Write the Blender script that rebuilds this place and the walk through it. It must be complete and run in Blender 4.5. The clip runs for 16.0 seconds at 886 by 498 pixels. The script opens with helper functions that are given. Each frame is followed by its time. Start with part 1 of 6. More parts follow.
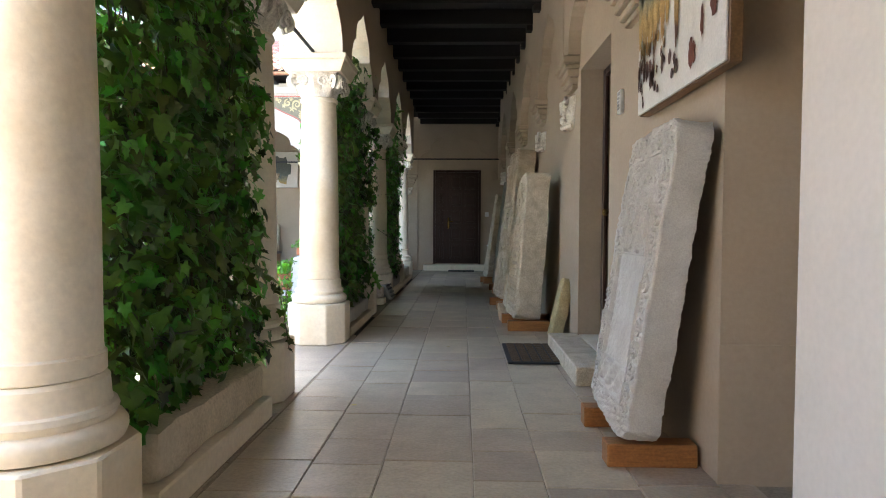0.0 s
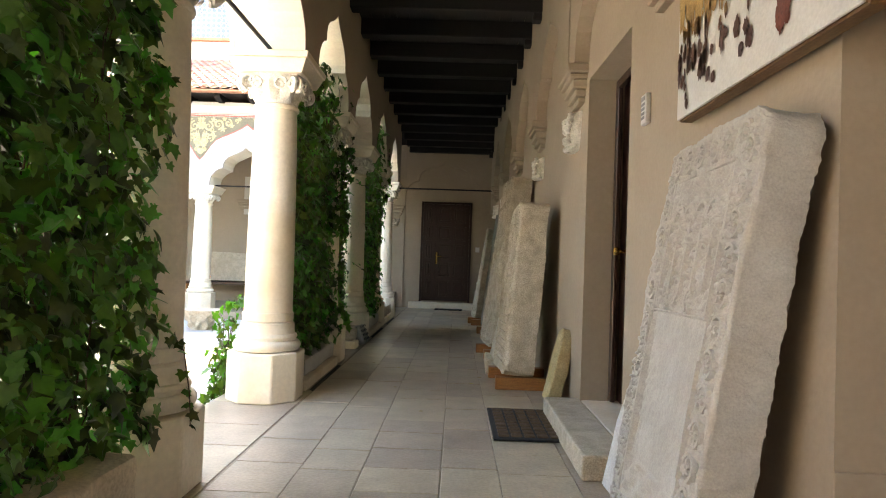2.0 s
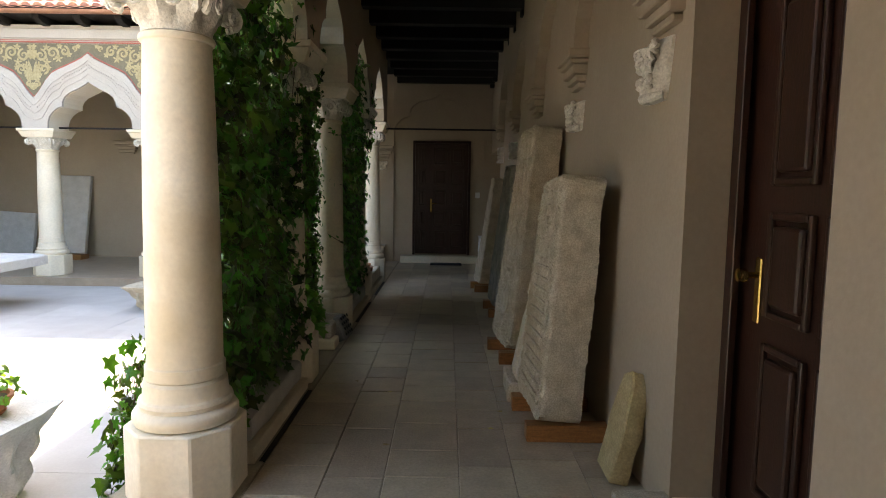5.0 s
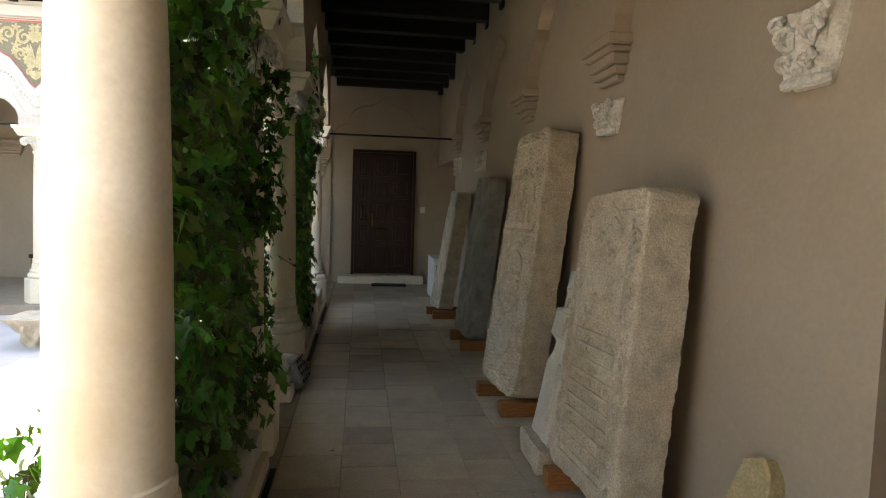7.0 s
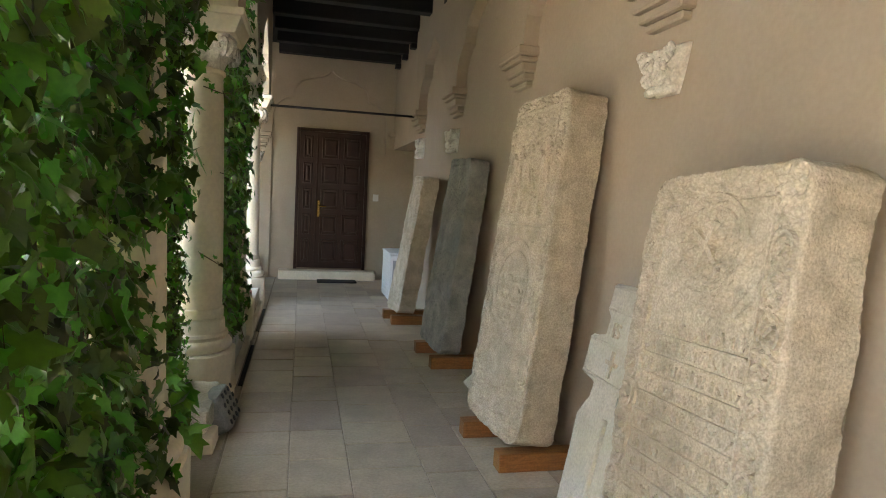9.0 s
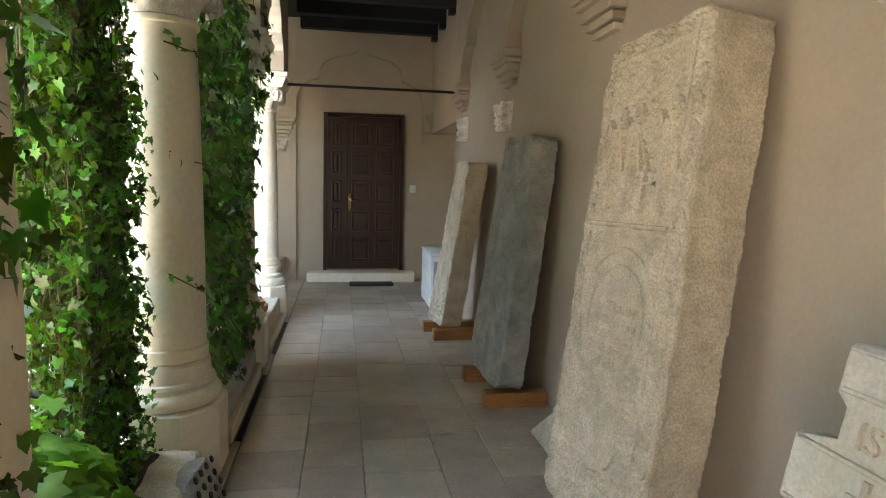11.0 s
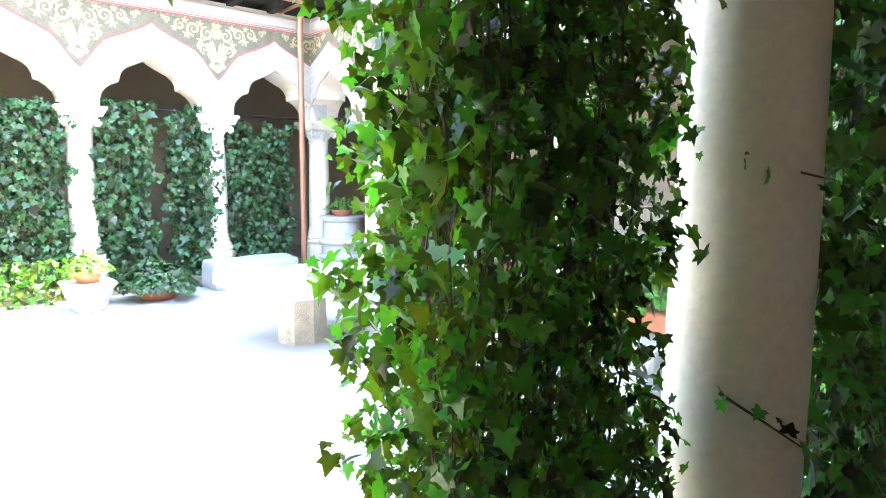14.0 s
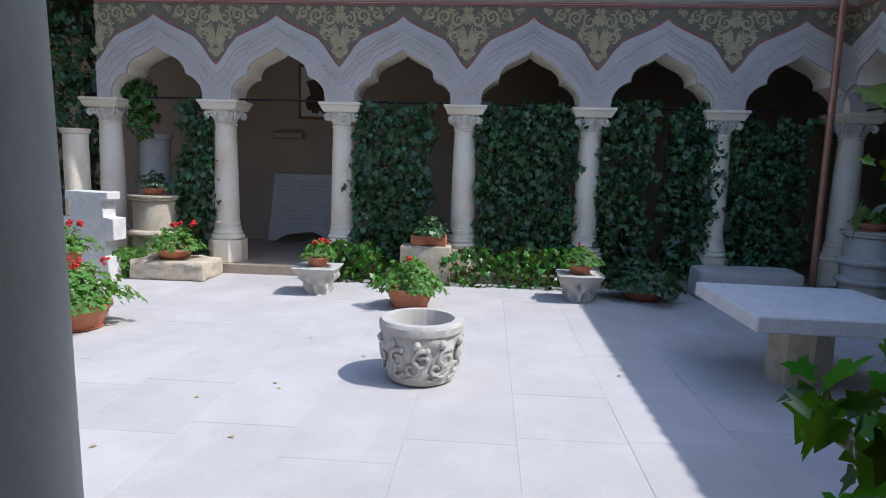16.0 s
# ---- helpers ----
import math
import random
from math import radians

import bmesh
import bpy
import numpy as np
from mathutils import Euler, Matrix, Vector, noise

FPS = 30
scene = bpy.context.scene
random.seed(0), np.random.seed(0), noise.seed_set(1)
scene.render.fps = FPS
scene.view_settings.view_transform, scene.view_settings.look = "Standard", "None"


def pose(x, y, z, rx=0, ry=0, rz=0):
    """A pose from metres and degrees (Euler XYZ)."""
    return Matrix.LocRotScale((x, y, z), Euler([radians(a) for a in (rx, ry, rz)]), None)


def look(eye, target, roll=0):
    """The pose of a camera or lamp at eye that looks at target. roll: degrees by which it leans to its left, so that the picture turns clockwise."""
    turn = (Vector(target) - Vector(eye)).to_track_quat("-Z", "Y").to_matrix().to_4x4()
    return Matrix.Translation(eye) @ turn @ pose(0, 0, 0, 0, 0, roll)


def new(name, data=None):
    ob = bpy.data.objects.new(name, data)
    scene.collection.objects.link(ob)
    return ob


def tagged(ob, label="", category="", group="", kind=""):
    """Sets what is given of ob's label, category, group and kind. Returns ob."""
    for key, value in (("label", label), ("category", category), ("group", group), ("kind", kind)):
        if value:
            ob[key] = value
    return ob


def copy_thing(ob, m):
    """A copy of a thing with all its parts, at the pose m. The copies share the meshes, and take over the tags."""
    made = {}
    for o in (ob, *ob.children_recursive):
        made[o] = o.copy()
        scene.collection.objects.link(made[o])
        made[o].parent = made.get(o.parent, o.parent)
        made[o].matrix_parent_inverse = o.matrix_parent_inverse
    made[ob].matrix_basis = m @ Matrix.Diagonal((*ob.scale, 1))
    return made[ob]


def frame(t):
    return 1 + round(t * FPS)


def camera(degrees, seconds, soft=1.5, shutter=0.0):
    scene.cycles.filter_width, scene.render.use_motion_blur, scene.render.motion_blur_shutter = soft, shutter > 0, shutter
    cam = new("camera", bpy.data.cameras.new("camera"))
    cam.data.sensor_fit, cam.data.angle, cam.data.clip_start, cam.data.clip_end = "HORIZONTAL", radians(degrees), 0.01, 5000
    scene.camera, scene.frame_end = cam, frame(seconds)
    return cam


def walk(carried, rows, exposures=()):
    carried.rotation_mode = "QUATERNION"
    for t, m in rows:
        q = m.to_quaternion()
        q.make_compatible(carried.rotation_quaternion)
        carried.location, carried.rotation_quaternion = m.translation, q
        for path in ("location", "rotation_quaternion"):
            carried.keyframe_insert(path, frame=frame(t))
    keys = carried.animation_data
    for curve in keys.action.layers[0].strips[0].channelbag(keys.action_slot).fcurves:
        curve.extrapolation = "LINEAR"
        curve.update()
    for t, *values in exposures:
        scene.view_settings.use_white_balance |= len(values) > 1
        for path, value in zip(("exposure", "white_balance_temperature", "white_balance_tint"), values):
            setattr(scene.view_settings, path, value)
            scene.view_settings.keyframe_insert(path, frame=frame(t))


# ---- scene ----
cam = camera(71.3, 16.0, 1.0)
PATH = [
    (0, (0.464, -0.434, 0.996), (0.399, 1.564, 0.929), 0.3),
    (0.5, (0.434, -0.263, 1.01), (0.397, 1.737, 0.981), -0.5),
    (1, (0.515, 0.002, 1.017), (0.494, 2.001, 1.066), -0.7),
    (1.5, (0.546, 0.186, 1.01), (0.51, 2.182, 1.134), -0.2),
    (2, (0.549, 0.49, 1.015), (0.506, 2.489, 1.06), 2.0),
    (2.5, (0.519, 0.842, 1.142), (0.47, 2.84, 1.217), 1.8),
    (3, (0.558, 1.142, 1.194), (0.549, 3.142, 1.147), 1.0),
    (3.2, (0.578, 1.251, 1.264), (0.559, 3.249, 1.18), 1.3),
    (5.3, (0.338, 2.217, 1.45), (0.333, 4.207, 1.242), 0.7),
    (5.5, (0.254, 2.289, 1.445), (0.286, 4.277, 1.225), 1.0),
    (6, (0.079, 2.546, 1.427), (0.267, 4.519, 1.161), 0.2),
    (6.5, (-0.02, 2.83, 1.399), (0.2, 4.793, 1.083), -1.6),
    (7, (-0.099, 3.106, 1.434), (0.169, 5.083, 1.292), 1.8),
    (7.5, (-0.19, 3.336, 1.435), (0.283, 5.279, 1.398), 2.2),
    (8, (-0.162, 3.648, 1.412), (0.35, 5.578, 1.294), 1.8),
    (8.5, (-0.146, 3.927, 1.397), (0.289, 5.871, 1.22), 2.9),
    (8.7, (-0.151, 4.048, 1.395), (0.3, 5.99, 1.229), 3.0),
    (11, (0.014, 5.341, 1.402), (0.337, 7.304, 1.195), 1.4),
    (11.5, (0.086, 5.679, 1.428), (0.21, 7.662, 1.198), 1.2),
    (12, (0.131, 5.992, 1.435), (0.193, 7.977, 1.204), 2.5),
    (12.5, (0.091, 6.237, 1.418), (0.064, 8.222, 1.172), 2.0),
    (13, (0.085, 6.527, 1.432), (-0.485, 8.427, 1.179), 0.5),
    (13.5, (0.01, 6.66, 1.483), (-1.084, 8.313, 1.223), -1.2),
    (14, (-0.112, 6.85, 1.468), (-1.632, 8.13, 1.226), 0.5),
    (14.5, (-0.208, 7.0, 1.455), (-2.066, 7.70, 1.191), 0.6),
    (15, (-0.328, 7.04, 1.467), (-2.301, 7.21, 1.185), -0.1),
    (15.5, (-0.423, 7.09, 1.486), (-2.402, 7.070, 1.192), 2.0),
    (16, (-0.524, 7.08, 1.483), (-2.501, 6.94, 1.209), 1.6),
]
EXPOSURES = [(0.0, 4.1, 7400, 8), (1.5, 4.25, 8300, 9), (3.0, 4.3, 9300, 9), (5.5, 3.15, 8700, 10), (7.0, 3.75, 9000, 10), (8.5, 4.88, 8900, 10), (11.0, 5.15, 8700, 10), (12.5, 5.3, 9000, 9), (13.0, 4.95, 9200, 9), (13.5, 4.95, 7700, 8), (14.5, 3.95, 6800, 8), (15.0, 2.3, 6300, 8), (15.5, 1.25, 6000, 12), (16.0, 0.95, 5950, 13)]
walk(cam, [(t, look(eye, target, roll)) for t, eye, target, roll in PATH], EXPOSURES)

import itertools

# ---- daylight ----
world = bpy.data.worlds.new("sky")
scene.world = world
world.use_nodes = True
wn = world.node_tree.nodes
sky = wn.new("ShaderNodeTexSky")
sky.sky_type = "NISHITA"
sky.sun_disc = False
SUN_FROM = Vector((0.19, 1.0, 1.36)).normalized()
sky.sun_elevation = math.asin(SUN_FROM.z)
sky.sun_rotation = math.atan2(SUN_FROM.x, SUN_FROM.y)
wn["Background"].inputs["Strength"].default_value = 0.15
world.node_tree.links.new(sky.outputs[0], wn["Background"].inputs["Color"])
sun = bpy.data.lights.new("sun", "SUN")
sun.energy = 2.2
sun.angle = radians(0.5)
sun.color = (1.0, 0.95, 0.87)
new("sun", sun).matrix_world = look(SUN_FROM * 30, (0, 0, 0))


# ---- materials ----
def material(name, color, color2=None, rough=0.8, scale=6.0, fine=60.0, bump=0.2, metal=0.0, mix=0.5, per="", vary=0.0,
             translucent=0.0, spec=0.5, bump_scale=None, stain=None):
    """A surface with variation at two scales, relief, and an optional change of tone from piece to piece."""
    m = bpy.data.materials.new(name)
    m.use_nodes = True
    n, ln = m.node_tree.nodes, m.node_tree.links
    b = n["Principled BSDF"]
    b.inputs["Roughness"].default_value = rough
    b.inputs["Metallic"].default_value = metal
    b.inputs["Specular IOR Level"].default_value = spec
    color2 = color2 or tuple(c * 0.75 for c in color)
    co = n.new("ShaderNodeTexCoord")
    big = n.new("ShaderNodeTexNoise")
    big.inputs["Scale"].default_value = scale
    big.inputs["Detail"].default_value = 6
    big.inputs["Roughness"].default_value = 0.65
    small = n.new("ShaderNodeTexNoise")
    small.inputs["Scale"].default_value = fine
    small.inputs["Detail"].default_value = 4
    geo = n.new("ShaderNodeNewGeometry")
    for t in (big, small):
        ln.new(geo.outputs["Position"], t.inputs["Vector"])
    ramp = n.new("ShaderNodeMapRange")
    ramp.inputs["From Min"].default_value, ramp.inputs["From Max"].default_value = 0.35, 0.65
    ln.new(big.outputs[0], ramp.inputs["Value"])
    mx = n.new("ShaderNodeMix")
    mx.data_type = "RGBA"
    mx.inputs["A"].default_value, mx.inputs["B"].default_value = (*color, 1), (*color2, 1)
    ln.new(ramp.outputs[0], mx.inputs["Factor"])
    hsv = n.new("ShaderNodeHueSaturation")
    ln.new(mx.outputs["Result"], hsv.inputs["Color"])
    val = n.new("ShaderNodeMapRange")
    val.inputs["From Min"].default_value, val.inputs["From Max"].default_value = 0.3, 0.7
    val.inputs["To Min"].default_value, val.inputs["To Max"].default_value = 1 - mix * 0.3, 1 + mix * 0.3
    ln.new(small.outputs[0], val.inputs["Value"])
    last = val.outputs[0]
    if per:
        if per == "island":
            rnd = geo.outputs["Random Per Island"]
        else:
            rnd = n.new("ShaderNodeObjectInfo").outputs["Random"]
        vr = n.new("ShaderNodeMapRange")
        vr.inputs["To Min"].default_value, vr.inputs["To Max"].default_value = 1 - vary, 1 + vary
        ln.new(rnd, vr.inputs["Value"])
        mul = n.new("ShaderNodeMath")
        mul.operation = "MULTIPLY"
        ln.new(last, mul.inputs[0])
        ln.new(vr.outputs[0], mul.inputs[1])
        last = mul.outputs[0]
        hu = n.new("ShaderNodeMapRange")
        hu.inputs["To Min"].default_value, hu.inputs["To Max"].default_value = 0.5 - vary * 0.06, 0.5 + vary * 0.06
        ln.new(rnd, hu.inputs["Value"])
        ln.new(hu.outputs[0], hsv.inputs["Hue"])
    ln.new(last, hsv.inputs["Value"])
    out = hsv.outputs[0]
    if stain:
        st = n.new("ShaderNodeTexNoise")
        st.inputs["Scale"].default_value = 1.7
        st.inputs["Detail"].default_value = 8
        ln.new(geo.outputs["Position"], st.inputs["Vector"])
        sr = n.new("ShaderNodeMapRange")
        sr.inputs["From Min"].default_value, sr.inputs["From Max"].default_value = 0.52, 0.75
        sr.inputs["To Max"].default_value = 0.7
        ln.new(st.outputs[0], sr.inputs["Value"])
        sm = n.new("ShaderNodeMix")
        sm.data_type = "RGBA"
        sm.inputs["B"].default_value = (*stain, 1)
        ln.new(out, sm.inputs["A"])
        ln.new(sr.outputs[0], sm.inputs["Factor"])
        out = sm.outputs["Result"]
    ln.new(out, b.inputs["Base Color"])
    bp = n.new("ShaderNodeBump")
    bp.inputs["Strength"].default_value = bump
    bp.inputs["Distance"].default_value = 0.012 if bump_scale else 0.01
    src = small
    if bump_scale:
        src = n.new("ShaderNodeTexNoise")
        src.inputs["Scale"].default_value = bump_scale
        src.inputs["Detail"].default_value = 8
        ln.new(geo.outputs["Position"], src.inputs["Vector"])
    ln.new(src.outputs[0], bp.inputs["Height"])
    ln.new(bp.outputs[0], b.inputs["Normal"])
    if translucent:
        tr = n.new("ShaderNodeBsdfTranslucent")
        gain = n.new("ShaderNodeMix")
        gain.data_type, gain.blend_type = "RGBA", "MULTIPLY"
        gain.inputs["Factor"].default_value = 1
        gain.inputs["B"].default_value = (2.2, 2.0, 0.7, 1)
        ln.new(out, gain.inputs["A"])
        ln.new(gain.outputs["Result"], tr.inputs["Color"])
        ms = n.new("ShaderNodeMixShader")
        ms.inputs[0].default_value = translucent
        ln.new(b.outputs[0], ms.inputs[1])
        ln.new(tr.outputs[0], ms.inputs[2])
        ln.new(ms.outputs[0], n["Material Output"].inputs["Surface"])
    return m


def wood(name, color, color2, rough=0.5, stretch=(1, 1, 12), scale=8.0):
    """Timber with streaks along the grain."""
    m = material(name, color, color2, rough, scale, 90, 0.12)
    n, ln = m.node_tree.nodes, m.node_tree.links
    mp = n.new("ShaderNodeMapping")
    mp.inputs["Scale"].default_value = tuple(12 / s for s in stretch)
    geo = [k for k in n if k.type == "NEW_GEOMETRY"][0]
    big = [k for k in n if k.type == "TEX_NOISE"][0]
    ln.new(geo.outputs["Position"], mp.inputs["Vector"])
    ln.new(mp.outputs[0], big.inputs["Vector"])
    return m


PLASTER = material("beige_plaster", (0.43, 0.35, 0.262), (0.39, 0.315, 0.234), 0.9, 1.3, 45, 0.12, mix=0.12)
CREAM = material("cream_plaster", (0.80, 0.73, 0.61), (0.76, 0.68, 0.56), 0.9, 2.0, 50, 0.12, mix=0.15)
PALE_PLASTER = material("pale_pinkish_plaster", (0.66, 0.59, 0.52), (0.61, 0.545, 0.475), 0.9, 1.5, 45, 0.04, mix=0.1)
WHITE_WALL = material("white_render", (0.78, 0.75, 0.72), (0.73, 0.70, 0.67), 0.9, 2.0, 50, 0.1, mix=0.1)
# cream of the two far arcades, toned darker than CREAM
FAR_CREAM = material("darker_cream_plaster", (0.50, 0.455, 0.41), (0.44, 0.395, 0.35), 0.9, 2.0, 50, 0.12, mix=0.2)
LIMESTONE = material("pale_limestone", (0.84, 0.76, 0.62), (0.78, 0.685, 0.53), 0.55, 2.2, 40, 0.12, mix=0.2, stain=(0.62, 0.48, 0.28))
CARVED = material("carved_limestone", (0.78, 0.74, 0.66), (0.58, 0.53, 0.45), 0.85, 22, 90, 0.4, mix=0.5)
BUFF = material("rough_buff_limestone", (0.66, 0.57, 0.43), (0.52, 0.44, 0.32), 0.9, 5, 70, 0.5, mix=0.5, stain=(0.45, 0.39, 0.30), bump_scale=45)
SLAB_GREY = material("weathered_grey_stone", (0.55, 0.53, 0.49), (0.46, 0.44, 0.40), 0.85, 7, 160, 0.22, mix=0.35, stain=(0.40, 0.375, 0.35), bump_scale=130)
SLAB_WARM = material("weathered_buff_stone", (0.60, 0.52, 0.40), (0.42, 0.36, 0.27), 0.9, 9, 120, 0.55, mix=0.75, stain=(0.40, 0.32, 0.22), bump_scale=85)
SLAB_DARK = material("dark_grey_stone", (0.34, 0.325, 0.285), (0.19, 0.195, 0.18), 0.85, 7, 150, 0.6, mix=0.8, stain=(0.16, 0.185, 0.165), bump_scale=80)
STONE_YELLOW = material("yellowish_stone", (0.50, 0.40, 0.22), (0.40, 0.31, 0.16), 0.9, 12, 90, 0.5, mix=0.6, bump_scale=40)
STONE_WHITE = material("whitish_marble", (0.66, 0.65, 0.63), (0.56, 0.55, 0.53), 0.8, 9, 90, 0.4, mix=0.4, bump_scale=40)
TILE = material("stone_floor_tile", (0.46, 0.375, 0.28), (0.36, 0.29, 0.215), 0.33, 5, 60, 0.2, mix=0.4, per="object", vary=0.18, stain=(0.31, 0.255, 0.19))
JOINT = material("floor_mortar", (0.36, 0.30, 0.235), (0.28, 0.235, 0.185), 0.9, 8, 90, 0.3)
PAVING = material("grey_paving", (0.52, 0.50, 0.485), (0.45, 0.43, 0.42), 0.85, 1.6, 60, 0.15, mix=0.1, per="object", vary=0.04, stain=(0.42, 0.40, 0.38))
PAVE_JOINT = material("paving_joint", (0.50, 0.48, 0.465), (0.45, 0.43, 0.415), 0.9, 8, 90, 0.3)
DARK_WOOD = wood("black_stained_timber", (0.012, 0.009, 0.008), (0.006, 0.005, 0.0045), 0.8, (1, 10, 1))
DOOR_WOOD = wood("dark_walnut_door", (0.05, 0.019, 0.012), (0.026, 0.011, 0.007), 0.30, (1, 1, 10))
OAK = wood("orange_brown_oak", (0.36, 0.155, 0.050), (0.25, 0.10, 0.030), 0.45, (10, 1, 1))
FRAME_WOOD = wood("brown_frame_wood", (0.20, 0.11, 0.05), (0.13, 0.07, 0.03), 0.5, (1, 10, 1))
IRON = material("black_iron", (0.02, 0.02, 0.022), None, 0.5, 10, 90, 0.1, metal=0.6)
BRASS = material("polished_brass", (0.75, 0.55, 0.20), (0.65, 0.45, 0.15), 0.25, 10, 90, 0.03, metal=1.0)
PLASTIC = material("white_plastic", (0.72, 0.72, 0.70), (0.70, 0.70, 0.68), 0.45, 10, 90, 0.02, mix=0.05)
GREY_PLASTIC = material("grey_plastic", (0.35, 0.36, 0.37), None, 0.5, 10, 90, 0.02, mix=0.05)
RUBBER = material("black_rubber", (0.018, 0.019, 0.022), None, 0.8, 20, 90, 0.2)
COIR = material("brown_coir", (0.13, 0.085, 0.05), (0.08, 0.05, 0.03), 0.95, 40, 200, 0.5)
TERRACOTTA = material("terracotta", (0.50, 0.20, 0.11), (0.42, 0.15, 0.08), 0.8, 8, 80, 0.2, mix=0.3)
ROOF_TILE = material("clay_roof_tile", (0.44, 0.20, 0.15), (0.36, 0.17, 0.14), 0.85, 6, 60, 0.3, per="island", vary=0.25)
COPPER = material("brown_copper", (0.42, 0.21, 0.13), (0.34, 0.16, 0.10), 0.45, 6, 60, 0.1, metal=0.4)
EARTH = material("dry_soil", (0.10, 0.075, 0.055), (0.06, 0.045, 0.03), 1.0, 20, 90, 0.6)
STEM = material("ivy_bark", (0.13, 0.085, 0.05), (0.08, 0.05, 0.03), 0.9, 20, 120, 0.4)
LEAF = material("ivy_leaf", (0.125, 0.26, 0.036), (0.06, 0.15, 0.024), 0.33, 3, 50, 0.15, mix=0.4, per="island", vary=0.8, translucent=0.10, spec=0.5)
LEAF_ONE = material("ivy_leaf_single", (0.075, 0.175, 0.035), (0.05, 0.12, 0.025), 0.4, 3, 50, 0.15, mix=0.3, per="object", vary=0.5, translucent=0.15)
LEAF_YOUNG = material("young_ivy_leaf", (0.078, 0.17, 0.023), (0.04, 0.10, 0.016), 0.34, 3, 50, 0.15, mix=0.4, per="island", vary=0.8, translucent=0.37, spec=0.5)
# darker copy of the ivy leaf, with the far side's shade in its colour
LEAF_FAR = material("ivy_leaf_shade_in_colour", (0.05, 0.115, 0.035), (0.026, 0.07, 0.024), 0.33, 3, 50, 0.15, mix=0.3, per="island", vary=0.6, translucent=0.1)
LEAF_POT = material("geranium_leaf", (0.12, 0.26, 0.05), (0.08, 0.19, 0.035), 0.6, 6, 50, 0.15, mix=0.3, per="island", vary=0.3, translucent=0.35)
PETAL = material("red_petal", (0.55, 0.02, 0.015), (0.45, 0.015, 0.012), 0.6, 10, 50, 0.1)
FRIEZE_DARK = material("olive_grey_paint", (0.19, 0.165, 0.115), (0.15, 0.13, 0.09), 0.9, 6, 60, 0.1)
FRIEZE_GOLD = material("ochre_cream_paint", (0.45, 0.37, 0.21), (0.33, 0.27, 0.15), 0.9, 12, 60, 0.1)
FRIEZE_RED = material("dull_red_paint", (0.42, 0.13, 0.10), (0.36, 0.11, 0.09), 0.9, 6, 60, 0.1)
CANVAS = material("white_gesso", (0.70, 0.68, 0.64), (0.64, 0.62, 0.58), 0.8, 6, 80, 0.2, mix=0.2)
BRONZE = material("green_bronze", (0.07, 0.095, 0.085), (0.045, 0.06, 0.055), 0.5, 8, 60, 0.2, metal=0.5)
GLASS_DARK = material("blue_grey_glass", (0.16, 0.20, 0.30), (0.10, 0.13, 0.22), 0.12, 3, 40, 0.02)


# ---- building helpers ----
def part(name, bm, mat, parent=None, label="", m=None, smooth=False, kind=""):
    me = bpy.data.meshes.new(name)
    bmesh.ops.recalc_face_normals(bm, faces=bm.faces)
    bm.to_mesh(me)
    bm.free()
    me.materials.append(mat)
    if smooth:
        me.polygons.foreach_set("use_smooth", [True] * len(me.polygons))
        me.set_sharp_from_angle(angle=radians(38))
    ob = new(name, me)
    if m is not None:
        ob.matrix_basis = m
    if parent:
        ob.parent = parent
    if label or kind:
        tagged(ob, label, kind=kind)
    return ob


def share(name, me, parent=None, m=None):
    ob = new(name, me)
    if m is not None:
        ob.matrix_basis = m
    if parent:
        ob.parent = parent
    return ob


def thing(name, label, category, m=None, group="", kind=""):
    ob = new(name)
    ob.empty_display_size = 0.1
    if m is not None:
        ob.matrix_basis = m
    return tagged(ob, label, category, group, kind)


def box(bm, lo, hi, bevel=0.0, seg=1):
    c = [(a + b) / 2 for a, b in zip(lo, hi)]
    s = [abs(b - a) for a, b in zip(lo, hi)]
    r = bmesh.ops.create_cube(bm, size=1, matrix=Matrix.Translation(c) @ Matrix.Diagonal((*s, 1)))
    if bevel:
        es = {e for v in r["verts"] for e in v.link_edges}
        bmesh.ops.bevel(bm, geom=list(es), offset=bevel, segments=seg, affect="EDGES", profile=0.5)
    return bm


def boxed(lo, hi, bevel=0.0, seg=1):
    return box(bmesh.new(), lo, hi, bevel, seg)


def lathe(profile, seg=40, bm=None, center=(0, 0, 0)):
    """A turned body from (radius, height) pairs, closed at both ends."""
    bm = bm or bmesh.new()
    rings = []
    for r, z in profile:
        rings.append([bm.verts.new((center[0] + r * math.cos(2 * math.pi * i / seg), center[1] + r * math.sin(2 * math.pi * i / seg), center[2] + z)) for i in range(seg)])
    for a, b in zip(rings, rings[1:]):
        for i in range(seg):
            bm.faces.new((a[i], a[(i + 1) % seg], b[(i + 1) % seg], b[i]))
    bm.faces.new(rings[0])
    bm.faces.new(rings[-1])
    return bm


def prism(points, z0, z1, bm=None, bevel=0.0):
    """A flat outline in x and y, raised from z0 to z1."""
    bm = bm or bmesh.new()
    lo = [bm.verts.new((x, y, z0)) for x, y in points]
    hi = [bm.verts.new((x, y, z1)) for x, y in points]
    n = len(points)
    made = [bm.faces.new(lo), bm.faces.new(hi)]
    for i in range(n):
        made.append(bm.faces.new((lo[i], lo[(i + 1) % n], hi[(i + 1) % n], hi[i])))
    if bevel:
        bmesh.ops.bevel(bm, geom=list({e for f in made for e in f.edges}), offset=bevel, segments=1, affect="EDGES")
    return bm


